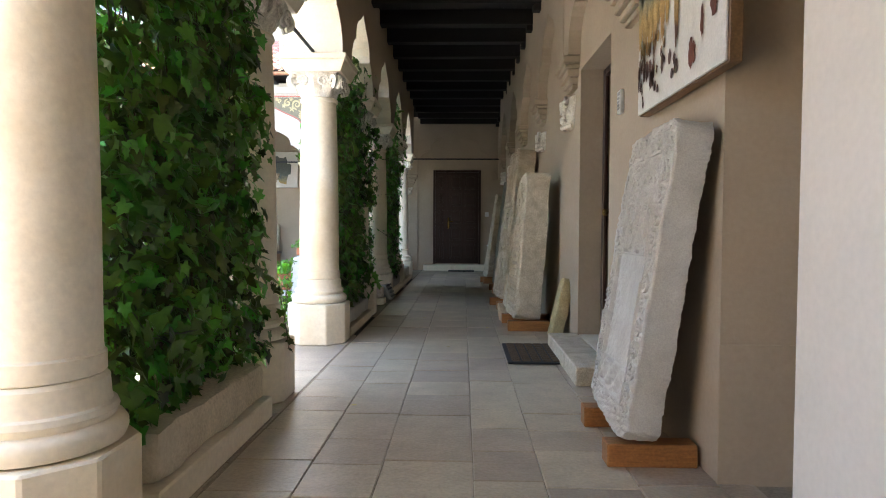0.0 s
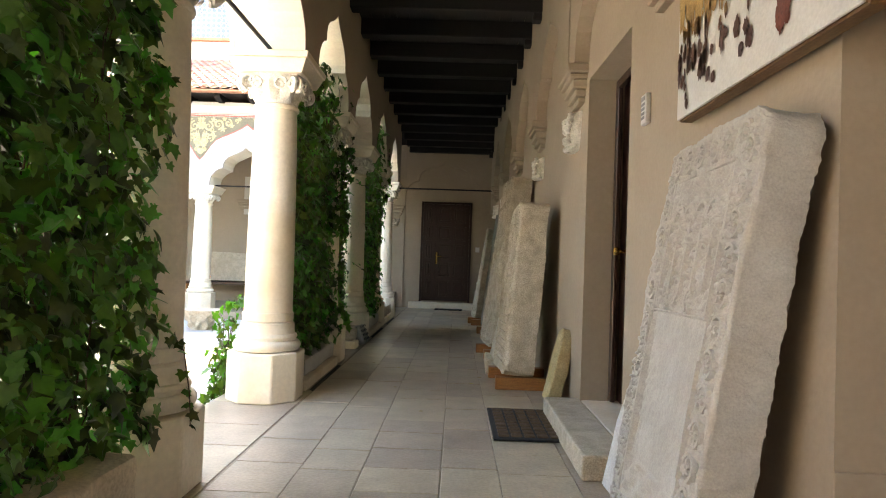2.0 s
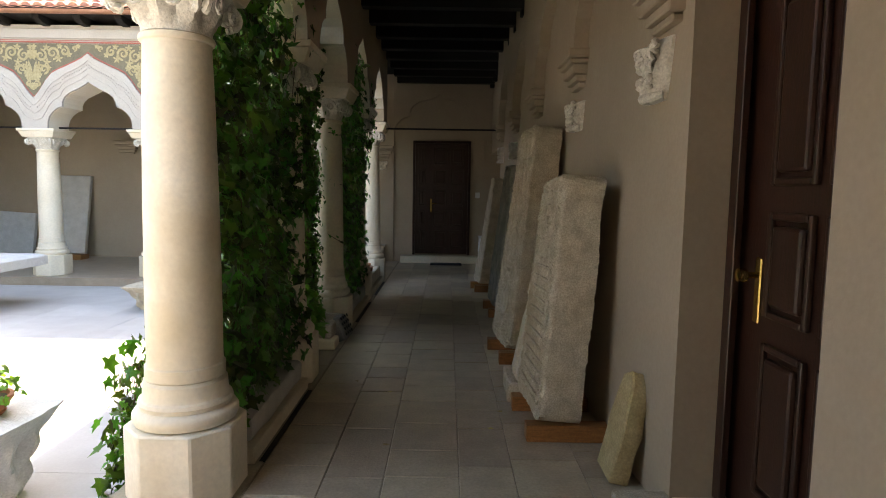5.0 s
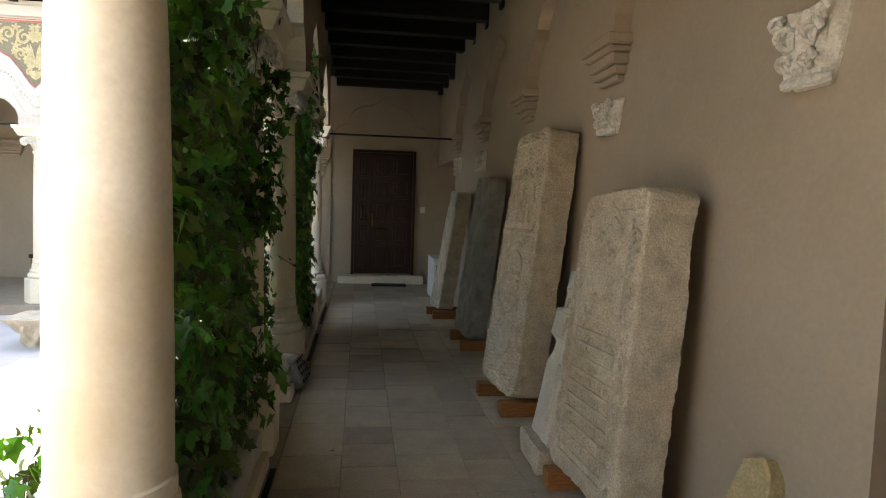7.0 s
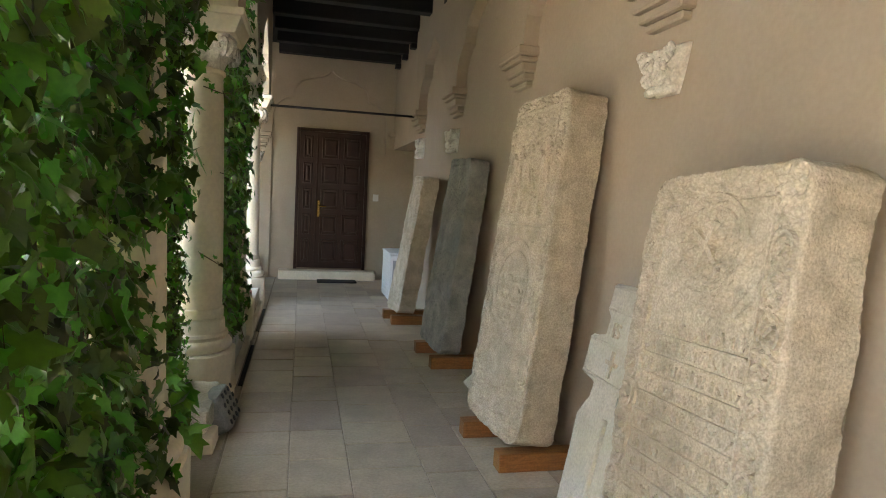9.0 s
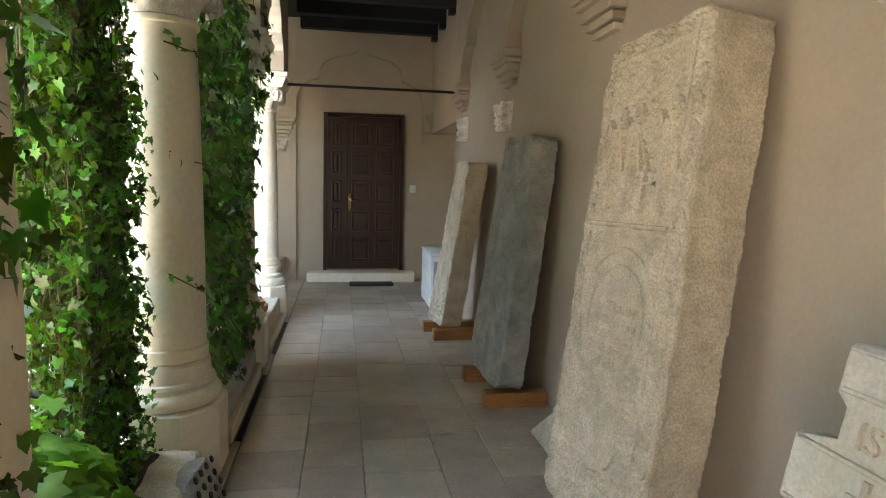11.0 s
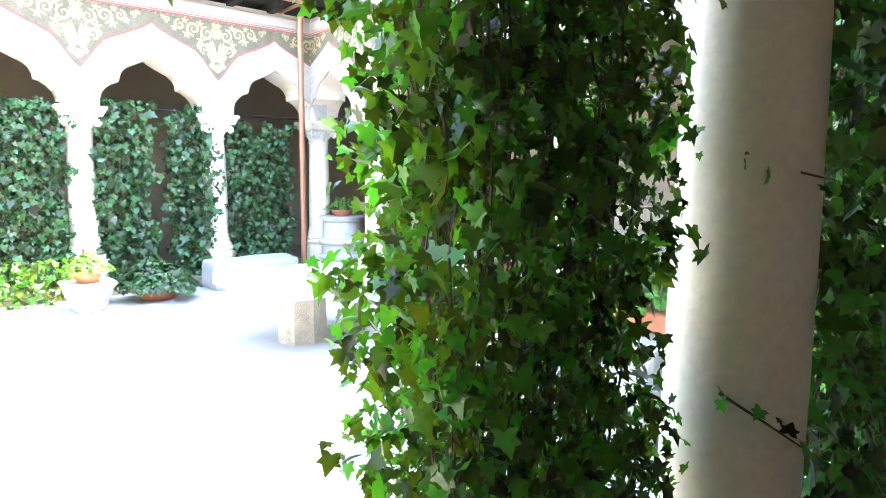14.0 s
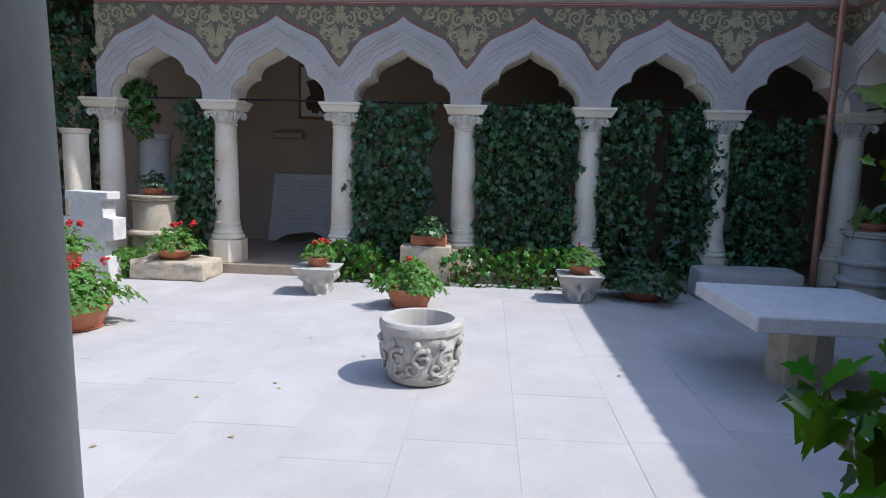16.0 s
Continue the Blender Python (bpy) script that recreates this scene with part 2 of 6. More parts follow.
def tube(points, radius, seg=6, bm=None, taper=1.0):
    bm = bm or bmesh.new()
    pts = [Vector(p) for p in points]
    rings = []
    for i, p in enumerate(pts):
        d = (pts[min(i + 1, len(pts) - 1)] - pts[max(i - 1, 0)]).normalized()
        a = d.orthogonal().normalized()
        b = d.cross(a)
        r = radius * (1 + (taper - 1) * i / max(1, len(pts) - 1))
        rings.append([bm.verts.new(p + r * (math.cos(2 * math.pi * k / seg) * a + math.sin(2 * math.pi * k / seg) * b)) for k in range(seg)])
    for u, v in zip(rings, rings[1:]):
        best = min(range(seg), key=lambda s: (u[0].co - v[s].co).length)
        for k in range(seg):
            bm.faces.new((u[k], u[(k + 1) % seg], v[(k + 1 + best) % seg], v[(k + best) % seg]))
    bm.faces.new(rings[0])
    bm.faces.new(rings[-1])
    return bm


def mesh_from(name, verts, faces, mat, parent=None, label="", kind="", smooth=False):
    me = bpy.data.meshes.new(name)
    me.from_pydata([tuple(v) for v in verts], [], faces)
    me.materials.append(mat)
    if smooth:
        me.polygons.foreach_set("use_smooth", [True] * len(me.polygons))
    ob = new(name, me)
    if parent:
        ob.parent = parent
    if label or kind:
        tagged(ob, label, kind=kind)
    return ob


def rough(bm, amount, freq, cuts=0, seed=0.0):
    """Wears a body: subdivides it and shifts its points by smooth noise."""
    if cuts:
        bmesh.ops.subdivide_edges(bm, edges=bm.edges, cuts=cuts, use_grid_fill=True)
    for v in bm.verts:
        q = v.co * freq + Vector((seed, seed * 1.7, -seed))
        v.co += amount * noise.noise_vector(q) + amount * 0.4 * noise.noise_vector(q * 3.1)
    return bm


def structure(name, bm, mat, label, category, m=None):
    return tagged(part(name, bm, mat, m=m), label, category, kind="structure")


# ---- plan ----
P = 1.72                      # from column to column
AX, Y0 = -0.80, 4.96          # the colonnade's line, and one column on it
COLS = [-0.42, 1.36, 3.14] + [Y0 + P * k for k in range(5)]
NY = COLS[-1]                 # the north colonnade's line
WX = -9.2                     # the west colonnade's line
END = 14.3                    # the end wall
CY = -0.12                    # the courtyard's paving
CAP = 2.44                    # top of the capitals
T = 0.5                       # thickness of the arcade walls


def wx(y):
    """The right-hand wall stands slightly askew."""
    return 1.47 - 0.019 * (y - 2.0)

# ---- floors and walls ----
floor = structure("floor", boxed((-1.12, -3.0, -0.3), (1.9, END, -0.006)), JOINT, "worn stone slab floor of the covered walk", "floor")
structure("floor_north", boxed((-11.6, NY - 0.36, -0.3), (-1.124, END, 0.0)), TILE, "stone floor of the north gallery", "floor")
structure("floor_west", boxed((-11.6, -3.0, -0.3), (WX + 0.36, NY - 0.364, 0.0)), TILE, "stone floor of the west gallery", "floor")
ground = structure("ground", boxed((WX + 0.364, -3.0, -0.5), (-1.124, NY - 0.364, CY - 0.006)), PAVE_JOINT, "sunlit stone paving of the courtyard", "ground")
structure("ground_outside", boxed((-400, -400, -0.9), (400, 400, -0.55)), EARTH, "bare ground around the buildings", "ground")

# the long wall, with the door's recess cut through it
NICHE = (3.74, 4.70, 2.30)


def skew(bm):
    for v in bm.verts:
        v.co.x += wx(v.co.y) - 1.47
    return bm


bm = bmesh.new()
for y0, y1, z0, z1 in ((2.0, NICHE[0], 0, 5.6), (NICHE[1], 12.15, 0, 5.6), (NICHE[0], NICHE[1], NICHE[2], 5.6), (NICHE[0], NICHE[1], 0, 0.0)):
    if z1 > z0:
        box(bm, (1.47, y0, z0 - 0.3 * (z0 == 0)), (1.95, y1, z1))
wall_east = structure("wall_east", skew(bm), PLASTER, "long beige plastered wall of the covered walk", "wall")
structure("wall_east_back", boxed((1.62, 12.154, -0.3), (1.96, END, 5.6)), PLASTER, "beige plastered wall in the corner recess", "wall")
structure("lintel_corner", boxed((1.28, 12.154, 2.12), (1.616, END, 5.6)), PLASTER, "plastered wall above the corner opening", "wall")
structure("wall_end", boxed((-12.0, END, -0.3), (1.96, END + 0.4, 4.8)), PLASTER, "beige plastered end wall of the gallery", "wall")
structure("wall_west", boxed((-12.0, -3.4, -0.3), (-11.6, END, 4.8)), PLASTER, "beige plastered back wall of the west gallery", "wall")
structure("wall_south", boxed((-11.6, -3.4, -0.5), (1.96, -3.0, 3.6)), PLASTER, "plain plastered wall closing the south side", "wall")
structure("wall_court_south", boxed((-8.8, 0.2, -0.5), (-6.3, 0.5, 4.6)), PLASTER, "tall garden wall behind the ivy", "wall")
# never in view: added to keep south light out of the walk
structure("light_block_wall", boxed((AX - 0.25, -3.0, -0.3), (AX + 0.25, COLS[0] - 0.25, 3.9)), PLASTER, "unseen plain wall added behind the start to keep light out", "wall")
structure("wall_near", boxed((1.38, -3.0, -0.3), (1.95, 1.29, 5.6), 0.008, 2), PALE_PLASTER, "plastered wall end beside the first opening", "wall")
structure("wall_opening_back", boxed((1.954, 1.0, -0.3), (2.2, 2.3, 5.6)), PLASTER, "plain wall closing the first opening", "wall")
structure("plinth_jamb", boxed((1.462, 1.985, -0.1), (1.94, 1.997, 0.55), 0.003), PLASTER, "low plaster plinth on the jamb", "plinth")

# blind arches: a proud layer of plaster on corbels
OPEN_HALF = ((0.66, 0.0), (0.655, 0.10), (0.63, 0.18), (0.56, 0.26), (0.48, 0.315), (0.42, 0.33), (0.415, 0.40), (0.38, 0.47), (0.31, 0.53), (0.22, 0.57), (0.12, 0.62), (0.05, 0.66), (0.0, 0.70))
OUTER_HALF = ((0.86, 0.45), (0.80, 0.51), (0.74, 0.59), (0.66, 0.71), (0.56, 0.82), (0.45, 0.875), (0.33, 0.925), (0.2, 0.985), (0.09, 1.04), (0.0, 1.11))


def height_of(half, x):
    x = abs(x)
    for (xa, za), (xb, zb) in zip(half, half[1:]):
        if xb <= x <= xa:
            return za + (zb - za) * (xa - x) / (xa - xb)
    return half[0][1] if x > half[0][0] else half[-1][1]


def bay_xs(spacing):
    s = spacing / P
    xs = sorted({round(sg * x * s, 4) for x, _ in OPEN_HALF for sg in (-1, 1)} | {round(sg * x * s, 4) for x, _ in OUTER_HALF for sg in (-1, 1)} | {0.0})
    return [x for x in xs if abs(x) <= spacing / 2 + 1e-3], s


def strip(bm, xs, low, high, y0, y1):
    """A wall piece between two heights over a run of x, from depth y0 to y1."""
    rows = []
    for x in xs:
        a, b = low(x), high(x)
        rows.append([bm.verts.new(p) for p in ((x, y0, a), (x, y0, b), (x, y1, b), (x, y1, a))])
    for u, v in zip(rows, rows[1:]):
        for i in range(4):
            j = (i + 1) % 4
            bm.faces.new((u[i], u[j], v[j], v[i]))
    bm.faces.new(rows[0])
    bm.faces.new(rows[-1])


def arcade_matrix(origin, along, out):
    m = Matrix.Identity(4)
    for r in range(3):
        m[r][0], m[r][1], m[r][2], m[r][3] = along[r], out[r], (0, 0, 1)[r], origin[r]
    return m


LAYER = itertools.count()


def scroll(bm, cx, cz, r, turns, start, sign, y, w=0.028):
    """A painted spiral, as a thin ribbon."""
    steps = int(14 * turns)
    y += 0.00006 * (next(LAYER) % 40)
    prev = None
    for i in range(steps + 1):
        f = i / steps
        a = start + sign * turns * 2 * math.pi * f
        rr = r * (1 - 0.85 * f)
        ww = w * (0.6 + 0.8 * math.sin(math.pi * min(1, f + 0.15)))
        x, z = cx + rr * math.cos(a), cz + rr * math.sin(a)
        q = [bm.verts.new((x + k * ww * math.cos(a), y, z + k * ww * math.sin(a))) for k in (-0.5, 0.5)]
        if prev:
            bm.faces.new((prev[0], prev[1], q[1], q[0]))
        prev = q


def petal(bm, cx, cz, ang, length, width, y):
    c, s = math.cos(ang), math.sin(ang)
    y += 0.00006 * (next(LAYER) % 40)
    vs = []
    for u, w in ((0, 0.15), (0.35, 0.5), (0.7, 0.42), (1, 0.0), (0.7, -0.42), (0.35, -0.5), (0, -0.15)):
        a, b = u * length, w * width
        vs.append(bm.verts.new((cx + a * c - b * s, y, cz + a * s + b * c)))
    bm.faces.new(vs)


def arcade(name, m, posts, spring, top, label, painted):
    """A run of cusped ogee arches; the painted courtyard face looks along +y of m."""
    root = tagged(thing(name, label, "arcade", m), kind="structure")
    h = T / 2
    for k in range(len(posts) - 1):
        cx, spacing = (posts[k] + posts[k + 1]) / 2, posts[k + 1] - posts[k]
        xs, s = bay_xs(spacing)
        bm = bmesh.new()
        strip(bm, [cx + x for x in xs], lambda x: spring + height_of(OPEN_HALF, (x - cx) / s), lambda x: top, -h, h)
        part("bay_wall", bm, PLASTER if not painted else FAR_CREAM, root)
        # thin lining of brighter cream: the paving's bounce light is put into its colour
        bm = bmesh.new()
        strip(bm, [cx + x for x in xs if abs(x) < 0.662 * s], lambda x: spring + height_of(OPEN_HALF, (x - cx) / s) - 0.006, lambda x: spring + height_of(OPEN_HALF, (x - cx) / s) + 0.004, 0.004 - h, h - 0.004)
        part("lit_soffit", bm, CREAM, root, "thin lining under the arch, bounce light put in as brighter cream")
        # proud moulded face round the opening
        bm = bmesh.new()
        strip(bm, [cx + x for x in xs], lambda x: spring + height_of(OPEN_HALF, (x - cx) / s) + 0.001, lambda x: spring + height_of(OUTER_HALF, (x - cx) / s), h + 0.002, h + 0.035)
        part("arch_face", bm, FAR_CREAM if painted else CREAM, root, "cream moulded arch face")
        if not painted:
            continue
        bm = bmesh.new()
        for off, w in ((0.13, 0.018), (0.24, 0.03), (0.36, 0.018)):
            def mid(x, off=off):
                a, b = height_of(OPEN_HALF, (x - cx) / s), height_of(OUTER_HALF, (x - cx) / s)
                return spring + a + (b - a) * off / 0.48
            strip(bm, [cx + x * 0.985 for x in xs], lambda x: mid(x) - w / 2, lambda x: mid(x) + w / 2, h + 0.035, h + 0.046)
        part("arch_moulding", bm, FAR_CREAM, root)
        me = None
        for i in range(44):
            x = cx + (i - 21.5) / 44 * spacing * 0.96
            a, b = height_of(OPEN_HALF, (x - cx) / s), height_of(OUTER_HALF, (x - cx) / s)
            z = spring + a + (b - a) * 0.62
            if me is None:
                b2 = boxed((-0.011, h + 0.034, -0.011), (0.011, h + 0.052, 0.011), 0.004)
                o = part("bead", b2, FAR_CREAM, root, m=Matrix.Translation((x, 0, z)))
                me = o.data
            else:
                share("bead", me, root, Matrix.Translation((x, 0, z)))
        bm = bmesh.new()
        strip(bm, [cx + x for x in xs], lambda x: spring + height_of(OUTER_HALF, (x - cx) / s) + 0.004, lambda x: spring + 1.25, h + 0.001, h + 0.006)
        part("frieze_ground", bm, FRIEZE_DARK, root, "olive grey painted frieze ground")
        bm = bmesh.new()
        strip(bm, [cx + x for x in xs], lambda x: spring + height_of(OUTER_HALF, (x - cx) / s) + 0.012, lambda x: spring + height_of(OUTER_HALF, (x - cx) / s) + 0.034, h + 0.006, h + 0.010)
        part("red_line", bm, FRIEZE_RED, root, "dull red painted line")
        # scrollwork over each column
        bm = bmesh.new()
        for sg in (-1, 1):
            e = cx + sg * spacing / 2
            d = -sg
            yy = h + 0.011
            scroll(bm, e + d * 0.13, spring + 1.08, 0.09, 1.4, math.pi / 2, -d, yy)
            scroll(bm, e + d * 0.31, spring + 1.12, 0.095, 1.5, -math.pi / 2, d, yy)
            scroll(bm, e + d * 0.49, spring + 1.15, 0.07, 1.3, math.pi / 2, -d, yy)
            scroll(bm, e + d * 0.64, spring + 1.19, 0.04, 1.2, -math.pi / 2, d, yy, 0.022)
            scroll(bm, e + d * 0.17, spring + 0.88, 0.07, 1.3, -math.pi / 2, d, yy)
            scroll(bm, e + d * 0.07, spring + 0.66, 0.035, 1.2, math.pi / 2, -d, yy, 0.022)
            for ang, ln_ in ((80, 0.30), (66, 0.27), (50, 0.22), (30, 0.15)):
                petal(bm, e + d * 0.008, spring + 0.72, math.radians(ang if d > 0 else 180 - ang), ln_, 0.05, yy + 0.0015)
            for j in range(5):
                a = math.radians(36 * j - 72)
                petal(bm, e + d * 0.006, spring + 1.10, a if d > 0 else math.pi - a, 0.09, 0.05, yy + 0.003)
            for qx, qz, ql in ((0.22, 0.98, 0.07), (0.40, 1.04, 0.07), (0.56, 1.10, 0.05), (0.22, 1.20, 0.06), (0.42, 1.22, 0.05), (0.09, 0.93, 0.07), (0.09, 0.80, 0.06), (0.03, 1.21, 0.05), (0.70, 1.22, 0.04), (0.24, 0.90, 0.05), (0.06, 0.72, 0.05)):
                for ang in (20, 95, 170, 245, 310):
                    petal(bm, e + d * qx, spring + qz, math.radians(ang), ql, 0.028, yy + 0.0008)
            for ang in (70, 100, 130):
                petal(bm, e + d * 0.004, spring + 0.57, math.radians(ang if d > 0 else 180 - ang), 0.12, 0.05, yy + 0.003)
        part("frieze_scrollwork", bm, FRIEZE_GOLD, root, "ochre painted scrolls and flowers")
    if painted:
        for z0, z1, mat, nm in ((1.255, 1.262, FRIEZE_DARK, "dark_line"), (1.268, 1.288, FRIEZE_RED, "red_band"), (1.30, 1.308, FRIEZE_RED, "red_line")):
            part(nm, boxed((0, h + 0.001, spring + z0), (posts[-1], h + 0.008, spring + z1)), mat, root)
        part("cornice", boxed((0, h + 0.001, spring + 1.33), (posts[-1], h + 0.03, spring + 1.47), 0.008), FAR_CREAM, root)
    return root


SPR_FAR = 2.27
arcade("arcade_east", arcade_matrix((AX, COLS[0], 0), (0, 1, 0), (-1, 0, 0)), [y - COLS[0] for y in COLS], CAP, 3.9, "cusped plaster arcade open to the courtyard", False)
NS = (AX - WX) / 5
WS = (NY - 1.62) / 6
arcade("arcade_north", arcade_matrix((AX, NY, 0), (-1, 0, 0), (0, -1, 0)), [NS * k for k in range(6)], SPR_FAR, 3.8, "white ogee arcade with a painted floral frieze", True)
arcade("arcade_west", arcade_matrix((WX, NY, 0), (0, -1, 0), (1, 0, 0)), [WS * k for k in range(7)], SPR_FAR, 3.8, "white ogee arcade with a painted floral frieze across the courtyard", True)
structure("arcade_corner", boxed((AX - 0.25, NY - 0.25, CAP + 0.01), (AX + 0.25, NY + 0.25, 3.9)), PLASTER, "plastered corner mass above the corner column", "wall")

# blind arches on the long wall and the end wall
for k in range(2, 7):
    c = (COLS[k] + COLS[k + 1]) / 2
    bm = bmesh.new()
    xs, s = bay_xs(P)
    strip(bm, [c + x for x in xs], lambda y: 2.43 + height_of(OPEN_HALF, y - c) * 1.02, lambda y: 3.9, 0, 0.10)
    for v in bm.verts:
        v.co = Vector((wx(v.co.x) - 0.002 - v.co.y, v.co.x, v.co.z))
    structure("blind_arch", bm, PLASTER, "shallow blind arch in beige plaster", "wall relief")
END_HALF = ((0.88, 2.0), (0.879, 2.55), (0.85, 2.64), (0.80, 2.72), (0.73, 2.78), (0.65, 2.815), (0.585, 2.83), (0.575, 2.92), (0.545, 3.0), (0.48, 3.065), (0.38, 3.115), (0.25, 3.145), (0.13, 3.175), (0.05, 3.225), (0.0, 3.28))
bm = bmesh.new()
strip(bm, sorted({0.26 + sg * x for x, _ in END_HALF for sg in (-1, 1)}), lambda x: height_of(END_HALF, x - 0.26), lambda x: 3.75, 0, 0.06)
box(bm, (-1.12, 0, 0.0), (0.26 - 0.881, 0.06, 3.75))
box(bm, (0.26 + 0.881, 0, 2.13), (1.275, 0.06, 3.75))
for v in bm.verts:
    v.co = Vector((v.co.x, END - 0.002 - v.co.y, v.co.z))
structure("blind_arch_end", bm, PLASTER, "shallow blind arch with a flat pilaster around the end door", "wall relief")


def corbel(m, group):
    root = thing("corbel", "stepped beige plastered corbel built into the wall", "corbel", m, group)
    for i, (d, z0, z1, w) in enumerate(((0.14, 0.10, 0.16, 0.23), (0.12, 0.065, 0.097, 0.21), (0.095, 0.0, 0.062, 0.19), (0.07, -0.05, -0.003, 0.165), (0.045, -0.09, -0.053, 0.14))):
        part("course", boxed((-d, -w, z0), (0.02, w, z1), 0.008), PLASTER, root)
    return root


for k in range(2, 8):
    y = COLS[k]
    corbel(Matrix.Translation((wx(y), y, 2.265)), "corbels along the wall")
corbel(Matrix.Translation((-0.86, END - 0.062, 2.10)) @ Matrix.Rotation(radians(90), 4, "Z"), "corbels along the wall")
corbel(Matrix.Translation((1.42, END - 0.0, 2.22)) @ Matrix.Rotation(radians(90), 4, "Z"), "corbels along the wall")

# timber ceiling: boards and cross beams
bm = bmesh.new()
for i in range(16):
    x = -0.56 + i * 0.135
    box(bm, (x, -3.0, 3.60), (x + 0.125, END, 3.63))
structure("ceiling", bm, DARK_WOOD, "black stained boarded ceiling", "ceiling")
beam = None
for i in range(25):
    y = -2.6 + i * 0.69
    if y > END - 0.2:
        break
    bm = boxed((-0.545, -0.075, 3.42), (1.42, 0.075, 3.596), 0.008)
    box(bm, (1.20, -0.06, 3.35), (1.42, 0.06, 3.417), 0.01)
    if beam is None:
        beam = tagged(part("ceiling_beam", bm, DARK_WOOD, m=Matrix.Translation((0, y, 0))), "black stained timber cross beam with end bracket", "beam", "ceiling beams")
    else:
        bm.free()
        copy_thing(beam, Matrix.Translation((0, y, 0)))
for nm, lo, hi in (("ceiling_north", (-11.6, NY - 0.2, 3.62), (-0.56, END, 3.66)), ("ceiling_west", (-11.6, -3.0, 3.62), (WX + 0.2, NY - 0.2, 3.66))):
    structure(nm, boxed(lo, hi), DARK_WOOD, "black stained gallery ceiling", "ceiling")


# ---- roofs ----
def roof(name, m, length, run, rise, label):
    """A tiled lean-to: the eave lies along x at y = 0, and the slope climbs towards -y."""
    root = tagged(thing(name, label, "roof", m), kind="structure")
    L = math.hypot(run, rise)
    tilt = Matrix.Rotation(-math.atan2(rise, run), 4, "X")
    part("roof_deck", boxed((0, -L, -0.06), (length, 0.0, -0.02)), DARK_WOOD, root, "dark boarded roof deck", m=tilt)
    verts, faces = [], []
    step, course = 0.17, 0.32
    for i in range(int(length / step)):
        for j in range(int(L / course) + 1):
            y1 = 0.05 - j * course
            y0 = max(-L, y1 - course - 0.03)
            jx = random.uniform(-0.006, 0.006)
            b = len(verts)
            for y, lift in ((y1, 0.03 + random.uniform(0, 0.006)), (y0, 0.0)):
                for k in range(7):
                    a = math.pi * k / 6
                    verts.append(((i + 0.5) * step + jx - 0.068 * math.cos(a), y, lift + 0.05 * math.sin(a)))
            for k in range(6):
                faces.append((b + k, b + k + 1, b + 8 + k, b + 7 + k))
            faces.append(tuple(range(b, b + 7)))
            b = len(verts)
            verts += [((i + x) * step + jx, y, z) for x, y, z in ((0.86, y1, 0.006), (1.14, y1, 0.006), (1.14, y0, -0.012), (0.86, y0, -0.012))]
            faces.append((b, b + 1, b + 2, b + 3))
    o = mesh_from("roof_tiles", verts, faces, ROOF_TILE, root, "rows of curved red clay tiles", "stuff")
    o.matrix_basis = tilt
    bm = bmesh.new()
    pts = [(0.085 + 0.055 * math.cos(a), -0.055 + 0.055 * math.sin(a)) for a in [math.pi + math.pi * k / 8 for k in range(9)]]
    vs = [[bm.verts.new((x, y, z)) for y, z in pts] for x in (0, length)]
    for k in range(8):
        bm.faces.new((vs[0][k], vs[0][k + 1], vs[1][k + 1], vs[1][k]))
    g = part("gutter", bm, COPPER, root, "brown copper half-round gutter")
    g.modifiers.new("shell", "SOLIDIFY").thickness = 0.005
    me = None
    for i in range(int(length / 0.6)):
        x = 0.3 + i * 0.6
        if me is None:
            bm = prism([(0.0, -0.09), (0.0, -0.15), (-0.10, -0.19), (-0.18, -0.20), (-0.8, -0.22), (-0.8, -0.09)], -0.05, 0.05)
            for v in bm.verts:
                v.co = Vector((v.co.z, v.co.x, v.co.y))
            me = part("rafter_end", bm, DARK_WOOD, root, "black carved rafter end", m=Matrix.Translation((x, 0, 0))).data
        else:
            share("rafter_end", me, root, Matrix.Translation((x, 0, 0)))
    part("soffit_board", boxed((0, -0.75, -0.085), (length, -0.01, -0.07)), DARK_WOOD, root)
    return root


EAVE = 3.98
roof("roof_north", arcade_matrix((-0.5, NY - 0.52, EAVE), (-1, 0, 0), (0, -1, 0)), 8.9, 4.6, 1.95, "red clay tiled lean-to roof with copper gutter")
roof("roof_west", arcade_matrix((WX + 0.62, NY - 0.6, EAVE), (0, -1, 0), (1, 0, 0)), 10.0, 3.6, 1.5, "red clay tiled lean-to roof across the courtyard")
structure("roof_east", skew(boxed((-1.20, -3.4, 4.0), (2.0, END + 0.4, 4.1))), DARK_WOOD, "dark boarded roof over the covered walk", "roof")
bm = boxed((-1.23, -3.4, 4.10), (2.0, NY - 0.7, 4.16))
structure("roof_east_tiles", bm, ROOF_TILE, "red clay roof covering over the walk", "roof")

